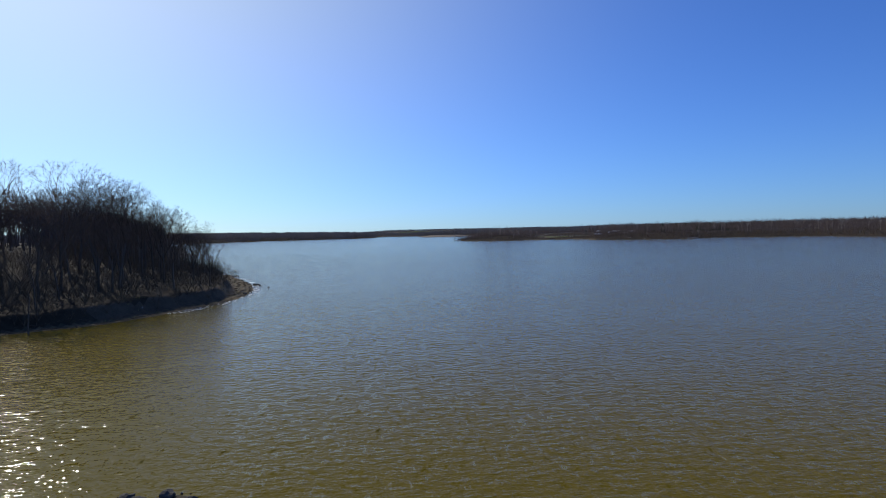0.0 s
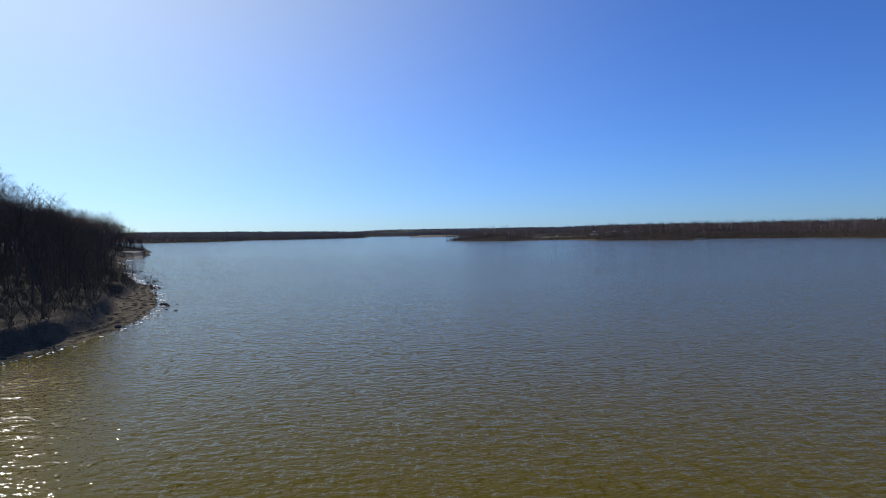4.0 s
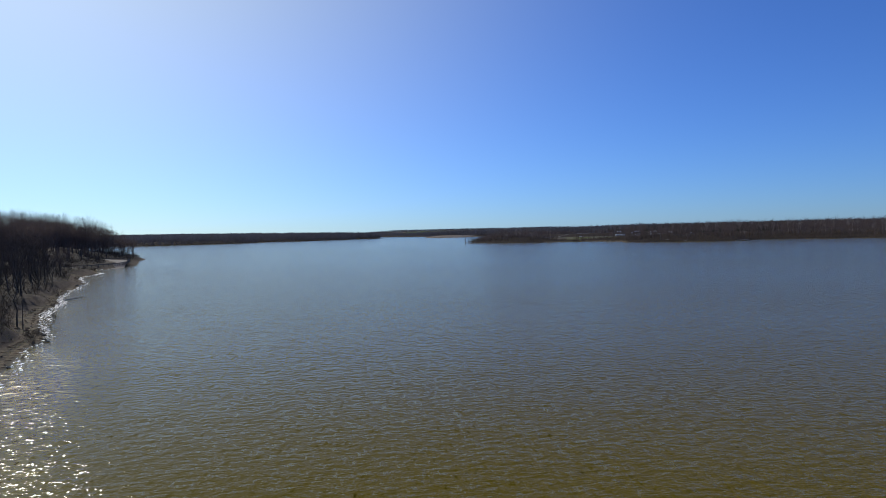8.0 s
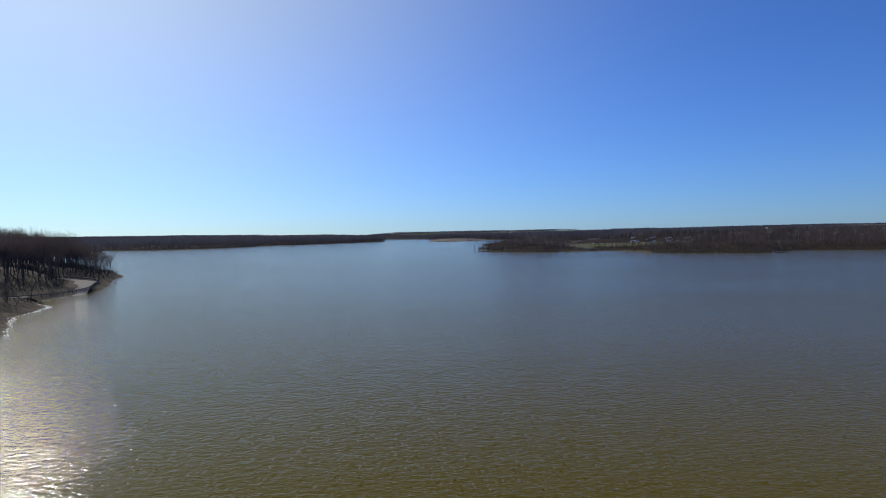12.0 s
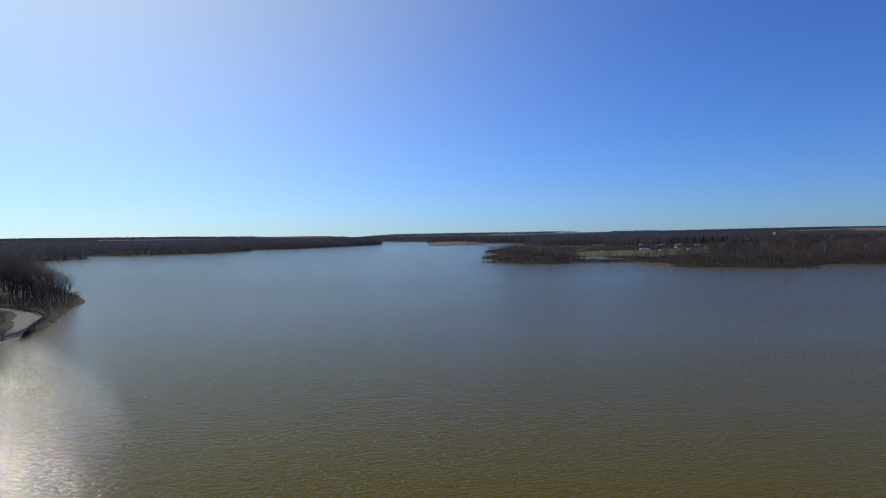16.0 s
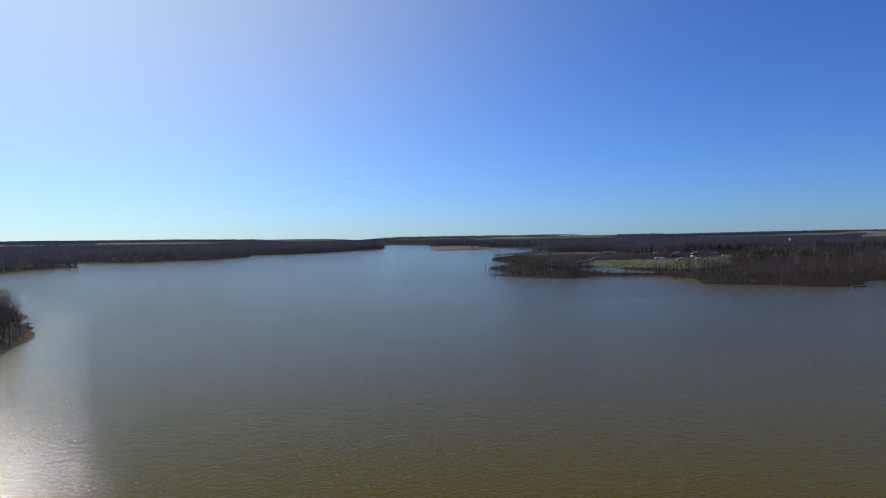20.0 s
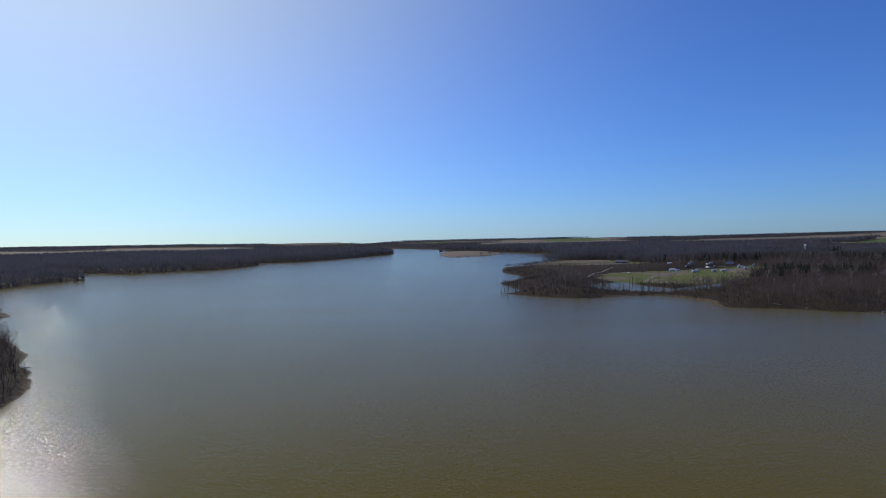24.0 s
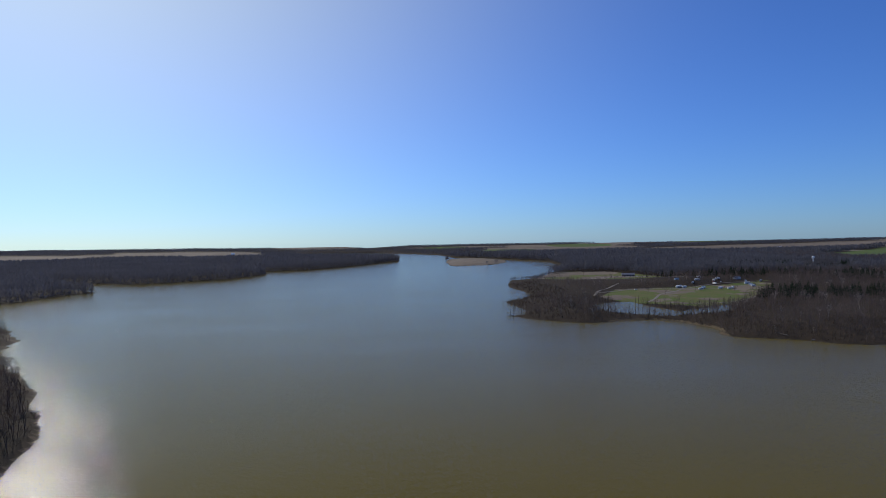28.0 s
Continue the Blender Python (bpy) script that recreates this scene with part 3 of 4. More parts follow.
left_x = np.array([x[i] for i in range(len(x)) if i not in chosen])
left_y = np.array([y[i] for i in range(len(x)) if i not in chosen])

# the rest of the near shore's woods
mid_kinds = []
for i in range(6):
    tr, cr = spreading_tree(rng, 15.5, (0.45, 0.38, 0.5)[i % 3], 3 + i % 2, 0.5, 4, 3)
    mid_kinds.append(branches(tr + cr, 0.024))
x, y, d = sown(rng, -470, -60, 84, 970, 6.6)
hero = (y < 330) & (d < 40) & (x > -170)
x, y = np.concatenate([x[~hero], left_x]), np.concatenate([y[~hero], left_y])
d = land(x, y)
ok = (d > beach_width(x, y) + 2) & (d < 70) & (off_line(x, y, ROAD) > 8.5) & ~((x > -185) & (y > 385) & (y < 440))
x, y, d = x[ok], y[ok], d[ok]
size = rng.uniform(0.85, 1.15, len(x)) * (0.5 + 0.2 * (y > 470) + (0.65 - 0.2 * (y > 470)) * step(d, 6, 24)) * (0.88 + 0.27 * step(y, 280, 340))
scatter("shore_woods", mid_kinds, np.stack([x, y, height(x, y, d), size], 1), WOODS, "dense leafless woods on the near shore", "woods", rng)

brush_kinds = [branches(sum(spreading_tree(rng, t, 0.08, 6, 0.9, 2, 3), []), 0.012) for t in (1.3, 1.8, 2.4, 3.4, 1.5, 4.2)]
for y0, y1, gap, least in ((80, 245, 1.4, 0.5), (245, 700, 2.3, 1.2)):
    x, y, d = sown(rng, -330, -40, y0, y1, gap)
    ok = (d > beach_width(x, y) + least + 1.3 * grain(x, y, 5, 32)) & (d < np.where(y < 245, 44, 26)) & (off_line(x, y, ROAD) > 6.5) & (rng.random(len(x)) < 0.8 + 0.3 * grain(x, y, 9, 31))
    x, y, d = x[ok], y[ok], d[ok]
    scatter("brush", brush_kinds, np.stack([x, y, height(x, y, d), rng.uniform(0.55, 1.25, len(x))], 1), BRUSH, "dry brown brush covering the wooded bank", "brush", rng)

# woods on the far point
PINES = ((470, 1065, 100, 60), (560, 1440, 170, 55), (760, 1330, 120, 90), (420, 1430, 60, 30), (820, 1700, 200, 120))


def pines(x, y):
    k = np.zeros(np.shape(x))
    for px, py, rx, ry in PINES:
        k = np.maximum(k, 1 - np.hypot((x - px) / rx, (y - py) / ry))
    return np.clip(k * 1.3, 0, 0.55)


pen_kinds = []
for i in range(8):
    tr, cr = skeleton_of(rng, 16, 6, 1, 1, 0.3)
    v1, f1 = blades(tr[::3] + cr, 0.08)
    v2, f2 = shards(rng, 16, 14, 0.2, 3.0)
    pen_kinds.append((np.concatenate([v1, v2]), np.concatenate([f1, f2 + len(v1)])))
x, y, d = sown(rng, 50, 1050, 560, 1520, 8.8)
ok = (d > 1.0) & np.isin(zone(x, y, d), (0, 1, 2)) & (signed(x, y, LAWN_RING) < -4) & (signed(x, y, BEACH_RING) < np.where(y < 1600, -55, -10)) & (rng.random(len(x)) < 0.78 + 0.35 * grain(x, y, 38, 51) + 0.3 * grain(x, y, 14, 52))
x, y, d = x[ok], y[ok], d[ok]
pine = rng.random(len(x)) < pines(x, y)
spots = np.stack([x, y, height(x, y, d), rng.uniform(0.60, 1.12, len(x)) * (1 + 0.14 * grain(x, y, 45, 53)) * (0.66 + 0.34 * step(d, 2, 30)) * (1 - 0.55 * (1 - step(x, 150, 260)) * step(y, 1000, 1120)) * (1 - 0.5 * step(y, 1230, 1320) * step(x, 200, 250) * (1 - step(x, 340, 430)))], 1)
pale = ~pine & (rng.random(len(x)) < 0.05 + 0.05 * grain(x, y, 60, 54))
scatter("point_woods", pen_kinds, spots[~pine & ~pale], WOODS, "leafless grey-brown woods on the far point", "woods", rng)
scatter("pale_trees", [branches(sum(spreading_tree(rng, 15, 0.4, 3, 0.45, 3, 3), []), 0.09) for _ in range(3)], spots[pale], PALE, "pale-barked leafless trees among the darker woods", "woods", rng)
pine_kinds = [conifer(rng, 16) for _ in range(4)]
scatter("pine_woods", pine_kinds, spots[pine], NEEDLES, "dark green pines among leafless woods", "woods", rng)
low_kinds = [thicket(rng, 8, t, 0.12, 0.9) for t in (2.0, 3.0, 4.0)]
x, y, d = sown(rng, 50, 600, 600, 1420, 5.0)
ok = (d > 1.2) & (d < 60) & (signed(x, y, LAWN_RING) < 2) & (signed(x, y, BEACH_RING) < -5) & (rng.random(len(x)) < 0.75)
x, y, d = x[ok], y[ok], d[ok]
scatter("brush", low_kinds, np.stack([x, y, height(x, y, d), rng.uniform(0.7, 1.3, len(x))], 1), BRUSH, "dry brush along the point's shore", "brush", rng)

# far woods
far_kinds = [shards(rng, 17, 17, 0.75, 4.2) for _ in range(6)]
side_kinds = [shards(rng, 16, 26, 0.6, 4.6) for _ in range(6)]
edge_kinds = [shards(rng, 17, 10, 2.6, 6.0) for _ in range(5)]
for x0, x1, y0, y1, gap, kinds in ((-1900, -250, 950, 2500, 9.5, far_kinds), (60, 1400, 1500, 2500, 9.5, side_kinds), (1040, 2200, 500, 2500, 13, side_kinds),
                                   (-2600, 2600, 2500, 3400, 15, edge_kinds), (-4300, 4300, 3400, 4980, 18, edge_kinds)):
    x, y, d = sown(rng, x0, x1, y0, y1, gap)
    ok = (d > 0.5) & (zone(x, y, d) == 0) & (np.abs(x) < 330 + 0.82 * (y - 200)) & (signed(x, y, BEACH_RING) < 0) & (signed(x, y, JETTY) < -12) & ((signed(x, y, ISLE) < 0) | (rng.random(len(x)) < np.where(x < 130, 0.10, 0.02)))
    x, y, d = x[ok], y[ok], d[ok]
    s = rng.uniform(0.75, 1.2, len(x)) * (1.0 if y0 < 3000 else 0.6)
    s = s * (1 - 0.6 * ((x > 0) & (x < 260) & (y < 1900)))
    s = s * (1 - 0.5 * (off_line(x, y, [(957, 1842), (800, 1540)]) < 45))
    pine = (rng.random(len(x)) < pines(x, y)) if x0 == 60 else np.zeros(len(x), bool)
    rows = np.stack([x, y, height(x, y, d), s], 1)
    scatter("far_woods", kinds, rows[~pine], WOODS if x0 == 1040 else HAZY_WOODS, "distant leafless woods along the lake", "woods", rng)
    if pine.any():
        scatter("pine_woods", pine_kinds, rows[pine], NEEDLES, "dark green pines among distant woods", "woods", rng)


# undergrowth at the foot of the far woods
x, y, d = sown(rng, -1900, -250, 940, 2900, 6.0)
ok = (d > 0.3) & (d < 16) & (rng.random(len(x)) < 0.8)
x, y, d = x[ok], y[ok], d[ok]
# far brush takes the same haze-tinted colour as the far woods
scatter("far_brush", [shards(rng, 5, 9, 0.7, 2.6) for _ in range(4)], np.stack([x, y, height(x, y, d) - 0.6, rng.uniform(0.6, 1.2, len(x))], 1), HAZY_WOODS, "distant brush at the foot of the woods", "brush", rng)


# ---- road, rail and turning place on the second headland ----
def smooth_line(line, gap):
    """A rounded line through the corners given, with points at even steps."""
    p = [Vector(q).to_2d() for q in line]
    out = []
    for i in range(len(p) - 1):
        a, b, c, e = p[max(i - 1, 0)], p[i], p[i + 1], p[min(i + 2, len(p) - 1)]
        n = max(1, int((c - b).length / gap))
        for k in range(n):
            u = k / n
            out.append(0.5 * ((2 * b) + (c - a) * u + (2 * a - 5 * b + 4 * c - e) * u * u + (3 * b - a - 3 * c + e) * u ** 3))
    return out + [p[-1]]


def ribbon(line, width, lift, gap=3.0):
    """A strip of ground surface with thickness, laid along a line."""
    pts = smooth_line(line, gap)
    bm = bmesh.new()
    rows = []
    for i, q in enumerate(pts):
        w = (pts[min(i + 1, len(pts) - 1)] - pts[max(i - 1, 0)]).normalized()
        n = Vector((-w.y, w.x))
        half = (width(q) if callable(width) else width) / 2
        cross = []
        for k in (-1, -0.5, 0, 0.5, 1):
            e = q + n * half * k
            cross.append((e.x, e.y))
        top = max(spot(*c) for c in cross[1:4]) + lift
        rows.append([bm.verts.new((*c, top - (0.25 if abs(k) == 2 else 0.0) + 0.04 * (2 - abs(k)))) for c, k in zip(cross, (-2, -1, 0, 1, 2))])
    for a, b in zip(rows, rows[1:]):
        for k in range(4):
            bm.faces.new((a[k], a[k + 1], b[k + 1], b[k]))
    bmesh.ops.recalc_face_normals(bm, faces=bm.faces)
    me = bpy.data.meshes.new("ribbon")
    bm.to_mesh(me)
    bm.free()
    return me


def road_width(q):
    return 6.0 + 6.0 * max(0.0, 1 - (q - Vector((-184, 474))).length / 26)


me = ribbon(ROAD, road_width, 0.06)
me.materials.append(ASPHALT)
road = tagged(new("road", me), "pale worn gravel road bending round the wooded headland", "road", kind="structure")


def box(bm, x0, x1, y0, y1, z0, z1, bevel=0.0):
    r = bmesh.ops.create_cube(bm, size=1)
    bmesh.ops.scale(bm, vec=(x1 - x0, y1 - y0, z1 - z0), verts=r["verts"])
    bmesh.ops.translate(bm, vec=((x0 + x1) / 2, (y0 + y1) / 2, (z0 + z1) / 2), verts=r["verts"])
    if bevel:
        edges = list({e for v in r["verts"] for e in v.link_edges})
        bmesh.ops.bevel(bm, geom=edges, offset=bevel, segments=2, affect="EDGES")
    return bm


def rod(bm, a, b, ra, rb=None, sides=8):
    """A tapered round bar from a to b."""
    a, b = Vector(a), Vector(b)
    m = Matrix.Translation((a + b) / 2) @ (b - a).to_track_quat("Z", "Y").to_matrix().to_4x4()
    bmesh.ops.create_cone(bm, cap_ends=True, segments=sides, radius1=ra, radius2=ra if rb is None else rb, depth=(b - a).length, matrix=m)
    return bm


rail_line = []
side = smooth_line(ROAD[2:11], 2.4)
for i, q in enumerate(side):
    w = (side[min(i + 1, len(side) - 1)] - side[max(i - 1, 0)]).normalized()
    n = Vector((-w.y, w.x))
    rail_line.append(q + n * (road_width(q) / 2 + 0.5))
rail = tagged(new("guard_rail"), "weathered timber guard rail along the lakeside road", "guard rail")
rail.location = (*rail_line[0], spot(*rail_line[0]))
post_mesh = bpy.data.meshes.new("post")
bm = box(bmesh.new(), -0.11, 0.11, -0.11, 0.11, -0.6, 0.85, 0.02)
bm.to_mesh(post_mesh)
bm.free()
post_mesh.materials.append(TIMBER)
tops = []
for q in rail_line:
    z = max(spot(*q), 2.2)
    tops.append(Vector((*q, z + 0.62)) - rail.location)
    part("post", post_mesh, None, rail).location = Vector((*q, z)) - rail.location
for a, b in zip(tops, tops[1:]):
    bm = bmesh.new()
    w = (b - a).length
    box(bm, 0, w, -0.05, 0.05, -0.16, 0.16, 0.012)
    part("rail", bm, TIMBER, rail).matrix_basis = Matrix.Translation(a) @ (b - a).to_track_quat("X", "Z").to_matrix().to_4x4()


# ---- stones and wood on the near shore ----
def boulder(seed):
    bm = bmesh.new()
    bmesh.ops.create_icosphere(bm, subdivisions=2, radius=1)
    for v in bm.verts:
        k = noise.noise(v.co * 1.3 + Vector((seed * 7, 0, 0))) * 0.45 + noise.noise(v.co * 3 + Vector((0, seed * 5, 0))) * 0.15
        v.co *= 1 + k
        v.co.z *= 0.62
    me = bpy.data.meshes.new("rock")
    bm.to_mesh(me)
    bm.free()
    me.materials.append(ROCK)
    return me


boulders = [boulder(i) for i in range(6)]
ROCKS = [(-50, 173, 0.9), (-49.2, 172, 0.6), (-51, 174.3, 0.7), (-48.6, 174, 0.4), (-45.7, 165.4, 0.5), (-46.5, 149, 0.65), (-46.3, 160.5, 0.35), (-64, 207, 0.7),
         (-62.6, 205.4, 0.4), (-65.4, 208.6, 0.5), (-61.8, 208.4, 0.35), (-58, 190, 0.45), (-54.6, 181, 0.4), (-52, 178, 0.35), (-47.6, 167, 0.4),
         (-68, 213, 0.5), (-70.4, 217, 0.4), (-81, 238, 0.6), (-85.4, 246, 0.5), (-84, 243, 0.45), (-58.6, 197, 0.3), (-24.4, 53.4, 0.55),
         (-26.2, 53.6, 0.5), (-25.4, 52.8, 0.6), (-23.2, 52.6, 0.5), (-27.6, 52.6, 0.45), (-45.4, 140, 0.35), (-48, 130.6, 0.4), (-53, 117, 0.35), (-117, 312, 0.6), (-121, 322, 0.7)]
for i, (x, y, r) in enumerate(ROCKS):
    rock = new("rock", boulders[i % 6])
    rock.matrix_basis = pose(x, y, max(spot(x, y), -0.12) + r * 0.12, 0, 0, i * 67) @ Matrix.Scale(r * 0.62, 4)
    tagged(rock, "dark wet boulder at the water's edge", "rock", "boulders along the shore")


def pebbles(rng, count, places):
    seg_v, seg_f = [], []
    base = np.array([(1, 0, 0), (0, 1, 0), (-1, 0, 0), (0, -1, 0), (0, 0, 0.7), (0, 0, -0.5)], float)
    face = np.array([(0, 1, 4), (1, 2, 4), (2, 3, 4), (3, 0, 4), (1, 0, 5), (2, 1, 5), (3, 2, 5), (0, 3, 5)])
    n = 0
    for x, y, z, s in places:
        t = rng.uniform(0, 6.28)
        v = base * rng.uniform(0.6, 1.3, (6, 3)) * s
        seg_v.append(np.stack([v[:, 0] * math.cos(t) - v[:, 1] * math.sin(t) + x, v[:, 0] * math.sin(t) + v[:, 1] * math.cos(t) + y, v[:, 2] + z], 1))
        seg_f.append(face + n)
        n += 6
    return np.concatenate(seg_v), np.concatenate(seg_f)


x, y, d = sown(rng, -180, -18, 44, 430, 0.8)
ok = (d > -0.8) & (d < beach_width(x, y) + 0.8) & (rng.random(len(x)) < np.where(d < 2, 0.45, 0.2) * (1 + 0.9 * grain(x, y, 6, 41)))
x, y, d = x[ok], y[ok], d[ok]
size = rng.uniform(0.05, 0.2, len(x)) * np.where(d < 2, 1, 0.7) * (1 + (rng.random(len(x)) < 0.06) * 1.2)
gravel = new("gravel", mesh_of("gravel", *pebbles(rng, len(x), np.stack([x, y, height(x, y, d), size], 1)), [ROCK]))
tagged(gravel, "scattered stones and cobbles along the waterline", "stones", kind="stuff")

# strand lines of drift along the beach
x, y, d = sown(rng, -180, -40, 90, 430, 0.30)
lines = np.abs(((d + grain(x, y, 10, 42) * 0.5) % 1.5) - 0.75) < 0.22
ok = (d > 0.6) & (d < beach_width(x, y) + 0.5) & lines & (rng.random(len(x)) < 0.35 + 0.25 * grain(x, y, 7, 45))
x, y, d = x[ok], y[ok], d[ok]
sticks = []
for k in range(5):
    a = rng.uniform(0, 6.28)
    sticks.append(tubes([(np.array([-0.3 * math.cos(a), -0.3 * math.sin(a), 0.02]), np.array([0.3 * math.cos(a), 0.3 * math.sin(a), 0.05]), 0.035, 0.02)], 3))
scatter("drift_debris", sticks, np.stack([x, y, height(x, y, d), rng.uniform(0.5, 1.5, len(x))], 1), TWIG, "lines of washed-up twigs on the beach", "debris", rng)

# dry grass in bands behind the strand lines and in patches up the bank
tuft_kinds = [thicket(rng, 9, t, 0.03, 0.28) for t in (0.12, 0.18, 0.25)]
x, y, d = sown(rng, -180, -40, 90, 430, 0.55)
band = np.abs(d + grain(x, y, 12, 46) * 0.6 - beach_width(x, y) * 0.62) < 0.7
ok = (d > 1.0) & ((band & (rng.random(len(x)) < 0.55)) | ((d > beach_width(x, y)) & (d < beach_width(x, y) + 9) & (grain(x, y, 8, 47) > 0.12) & (rng.random(len(x)) < 0.5)))
x, y, d = x[ok], y[ok], d[ok]
scatter("shore_grass", tuft_kinds, np.stack([x, y, height(x, y, d), rng.uniform(0.6, 1.3, len(x))], 1), DRY_GRASS, "dry olive grass tufts on the beach and bank", "grass", rng)

# broken white water along the stony shore
x, y, d = sown(rng, -175, -40, 100, 430, 0.42)
ok = (d > -1.4 - 0.6 * grain(x, y, 8, 43)) & (d < 0.25) & (rng.random(len(x)) < np.where(y > 190, 0.42, 0.2) * (1 + grain(x, y, 12, 44))) & (y > 120)
x, y = x[ok], y[ok]
fleck = []
for k in range(5):
    a = np.sort(rng.uniform(0, 6.28, 6))
    r = rng.uniform(0.12, 0.42, 6)
    top = np.stack([np.cos(a) * r, np.sin(a) * r * 0.6, np.full(6, 0.03)], 1)
    fleck.append((np.concatenate([top, [[0, 0, 0.06]]]), np.array([(i, (i + 1) % 6, 6) for i in range(6)])))
scatter("shore_foam", fleck, np.stack([x, y, np.full(len(x), 0.02), rng.uniform(0.6, 1.3, len(x))], 1), FOAM, "broken white ripples washing the shore", "foam", rng)


def snag(rng, tall, stubs):
    """A dead standing trunk with a few broken limbs."""
    root = new("dead_tree")
    bm = bmesh.new()
    p, r = Vector((0, 0, -0.8)), tall * 0.022
    for k in range(5):
        q = Vector((rng.normal(0, 0.02) * tall * (k + 1) / 3, rng.normal(0, 0.02) * tall * (k + 1) / 3, tall * (k + 1) / 5))
        rod(bm, p, q, r, r * 0.8, 7)
        p, r = q, r * 0.8
    part("trunk", bm, BARK, root)
    for k in range(stubs):
        a, h = rng.uniform(0, 6.28), tall * rng.uniform(0.35, 0.95)
        bm = rod(bmesh.new(), (0, 0, h), (math.cos(a) * tall * 0.16, math.sin(a) * tall * 0.16, h + tall * rng.uniform(0.02, 0.2)), tall * 0.008, tall * 0.002, 5)
        part("limb", bm, BARK, root)
    return root


for x, y, tall, stubs in ((-76.8, 221, 7.0, 6), (-66.5, 201, 2.4, 2), (-74, 218, 4.5, 4), (-112, 291, 6.0, 4), (-226, 590, 7, 5), (-233, 596, 6, 5), (-60.2, 103, 5.5, 2)):
    t = tagged(snag(rng, tall, stubs), "dead leafless snag standing at the shore", "dead tree", "snags along the near shore")
    t.location = (x, y, spot(x, y))


def bush(rng, tall):
    root = new("bush")
    v, f = branches(sum(spreading_tree(rng, tall, 0.06, 9, 0.75, 3, 4), []), 0.012)
    part("stems", mesh_of("stems", v, f, [BRUSH]), None, root)
    return root


for x, y, tall in ((-63.6, 203.5, 2.6), (-65.2, 206, 2.0), (-72, 222, 2.4), (-88, 250, 2.8), (-99, 272, 3.2), (-122, 322, 2.6), (-150, 386, 2.6), (-152, 390, 2.2), (-216, 575, 2.5), (-227, 592, 2.0)):
    t = tagged(bush(rng, tall), "leafless bush of thin stems at the water's edge", "bush", "bushes along the shore")
    t.location = (x, y, spot(x, y))


def driftwood(rng, long_, r):
    """A fallen trunk with a root plate and a broken fork."""
    root = new("driftwood_log")
    bm = rod(bmesh.new(), (0, 0, r), (long_ * 0.6, 0.1, r * 1.6), r, r * 0.8)
    rod(bm, (long_ * 0.6, 0.1, r * 1.6), (long_, -0.2, r * 2.6), r * 0.8, r * 0.3)
    part("trunk", bm, DEADWOOD, root)
    part("limb", rod(bmesh.new(), (long_ * 0.55, 0, r), (long_ * 0.8, long_ * 0.16, long_ * 0.12), r * 0.4, r * 0.12, 6), DEADWOOD, root)
    part("limb", rod(bmesh.new(), (long_ * 0.4, 0, r), (long_ * 0.52, -long_ * 0.12, long_ * 0.07), r * 0.35, r * 0.1, 6), DEADWOOD, root)
    return root


for x, y, turn, long_, r, lift in ((266, 784, 120, 8, 0.30, 4.0), (-231, 595, -5, 6, 0.22, 1), (-54, 120, 100, 5, 0.13, 2), (276, 768, 10, 9, 0.3, 0),
                                   (318, 740, 10, 16, 0.5, 0), (62, 957, 170, 9, 0.4, 0), (-95, 266, 40, 4, 0.15, 2)):
    t = tagged(driftwood(rng, long_, r), "bleached fallen tree lying at the waterline", "driftwood", "driftwood along the shores")
    t.matrix_basis = pose(x, y, max(spot(x, y), 0.0), 0, -lift, turn)


# ---- dead trees standing along the drowned edge of the point ----
base = [snag(rng, tall, 4) for tall in (9, 11, 7.5, 8.5)]
for b in base:
    tagged(b, "grey dead tree standing in shallow water by the point", "dead tree", "drowned trees on the point")
    b.scale = (1.6, 1.6, 1)
x, y, d = sown(rng, 56, 350, 930, 1200, 6.5)
p = signed(x, y, POND)
ok = ((p > -5) & (p < 6) & (rng.random(len(x)) < 0.7)) | ((d > -9) & (d < 1) & (x < 110) & (rng.random(len(x)) < 0.25))
x, y, d = x[ok][:110], y[ok][:110], d[ok][:110]
for n in range(len(x)):
    m = pose(x[n], y[n], spot(x[n], y[n]), 0, 0, rng.uniform(0, 360))
    if n < 4:
        base[n].matrix_basis = m @ Matrix.Diagonal((1.6, 1.6, 1, 1))
    else:
        copy_thing(base[n % 4], m)


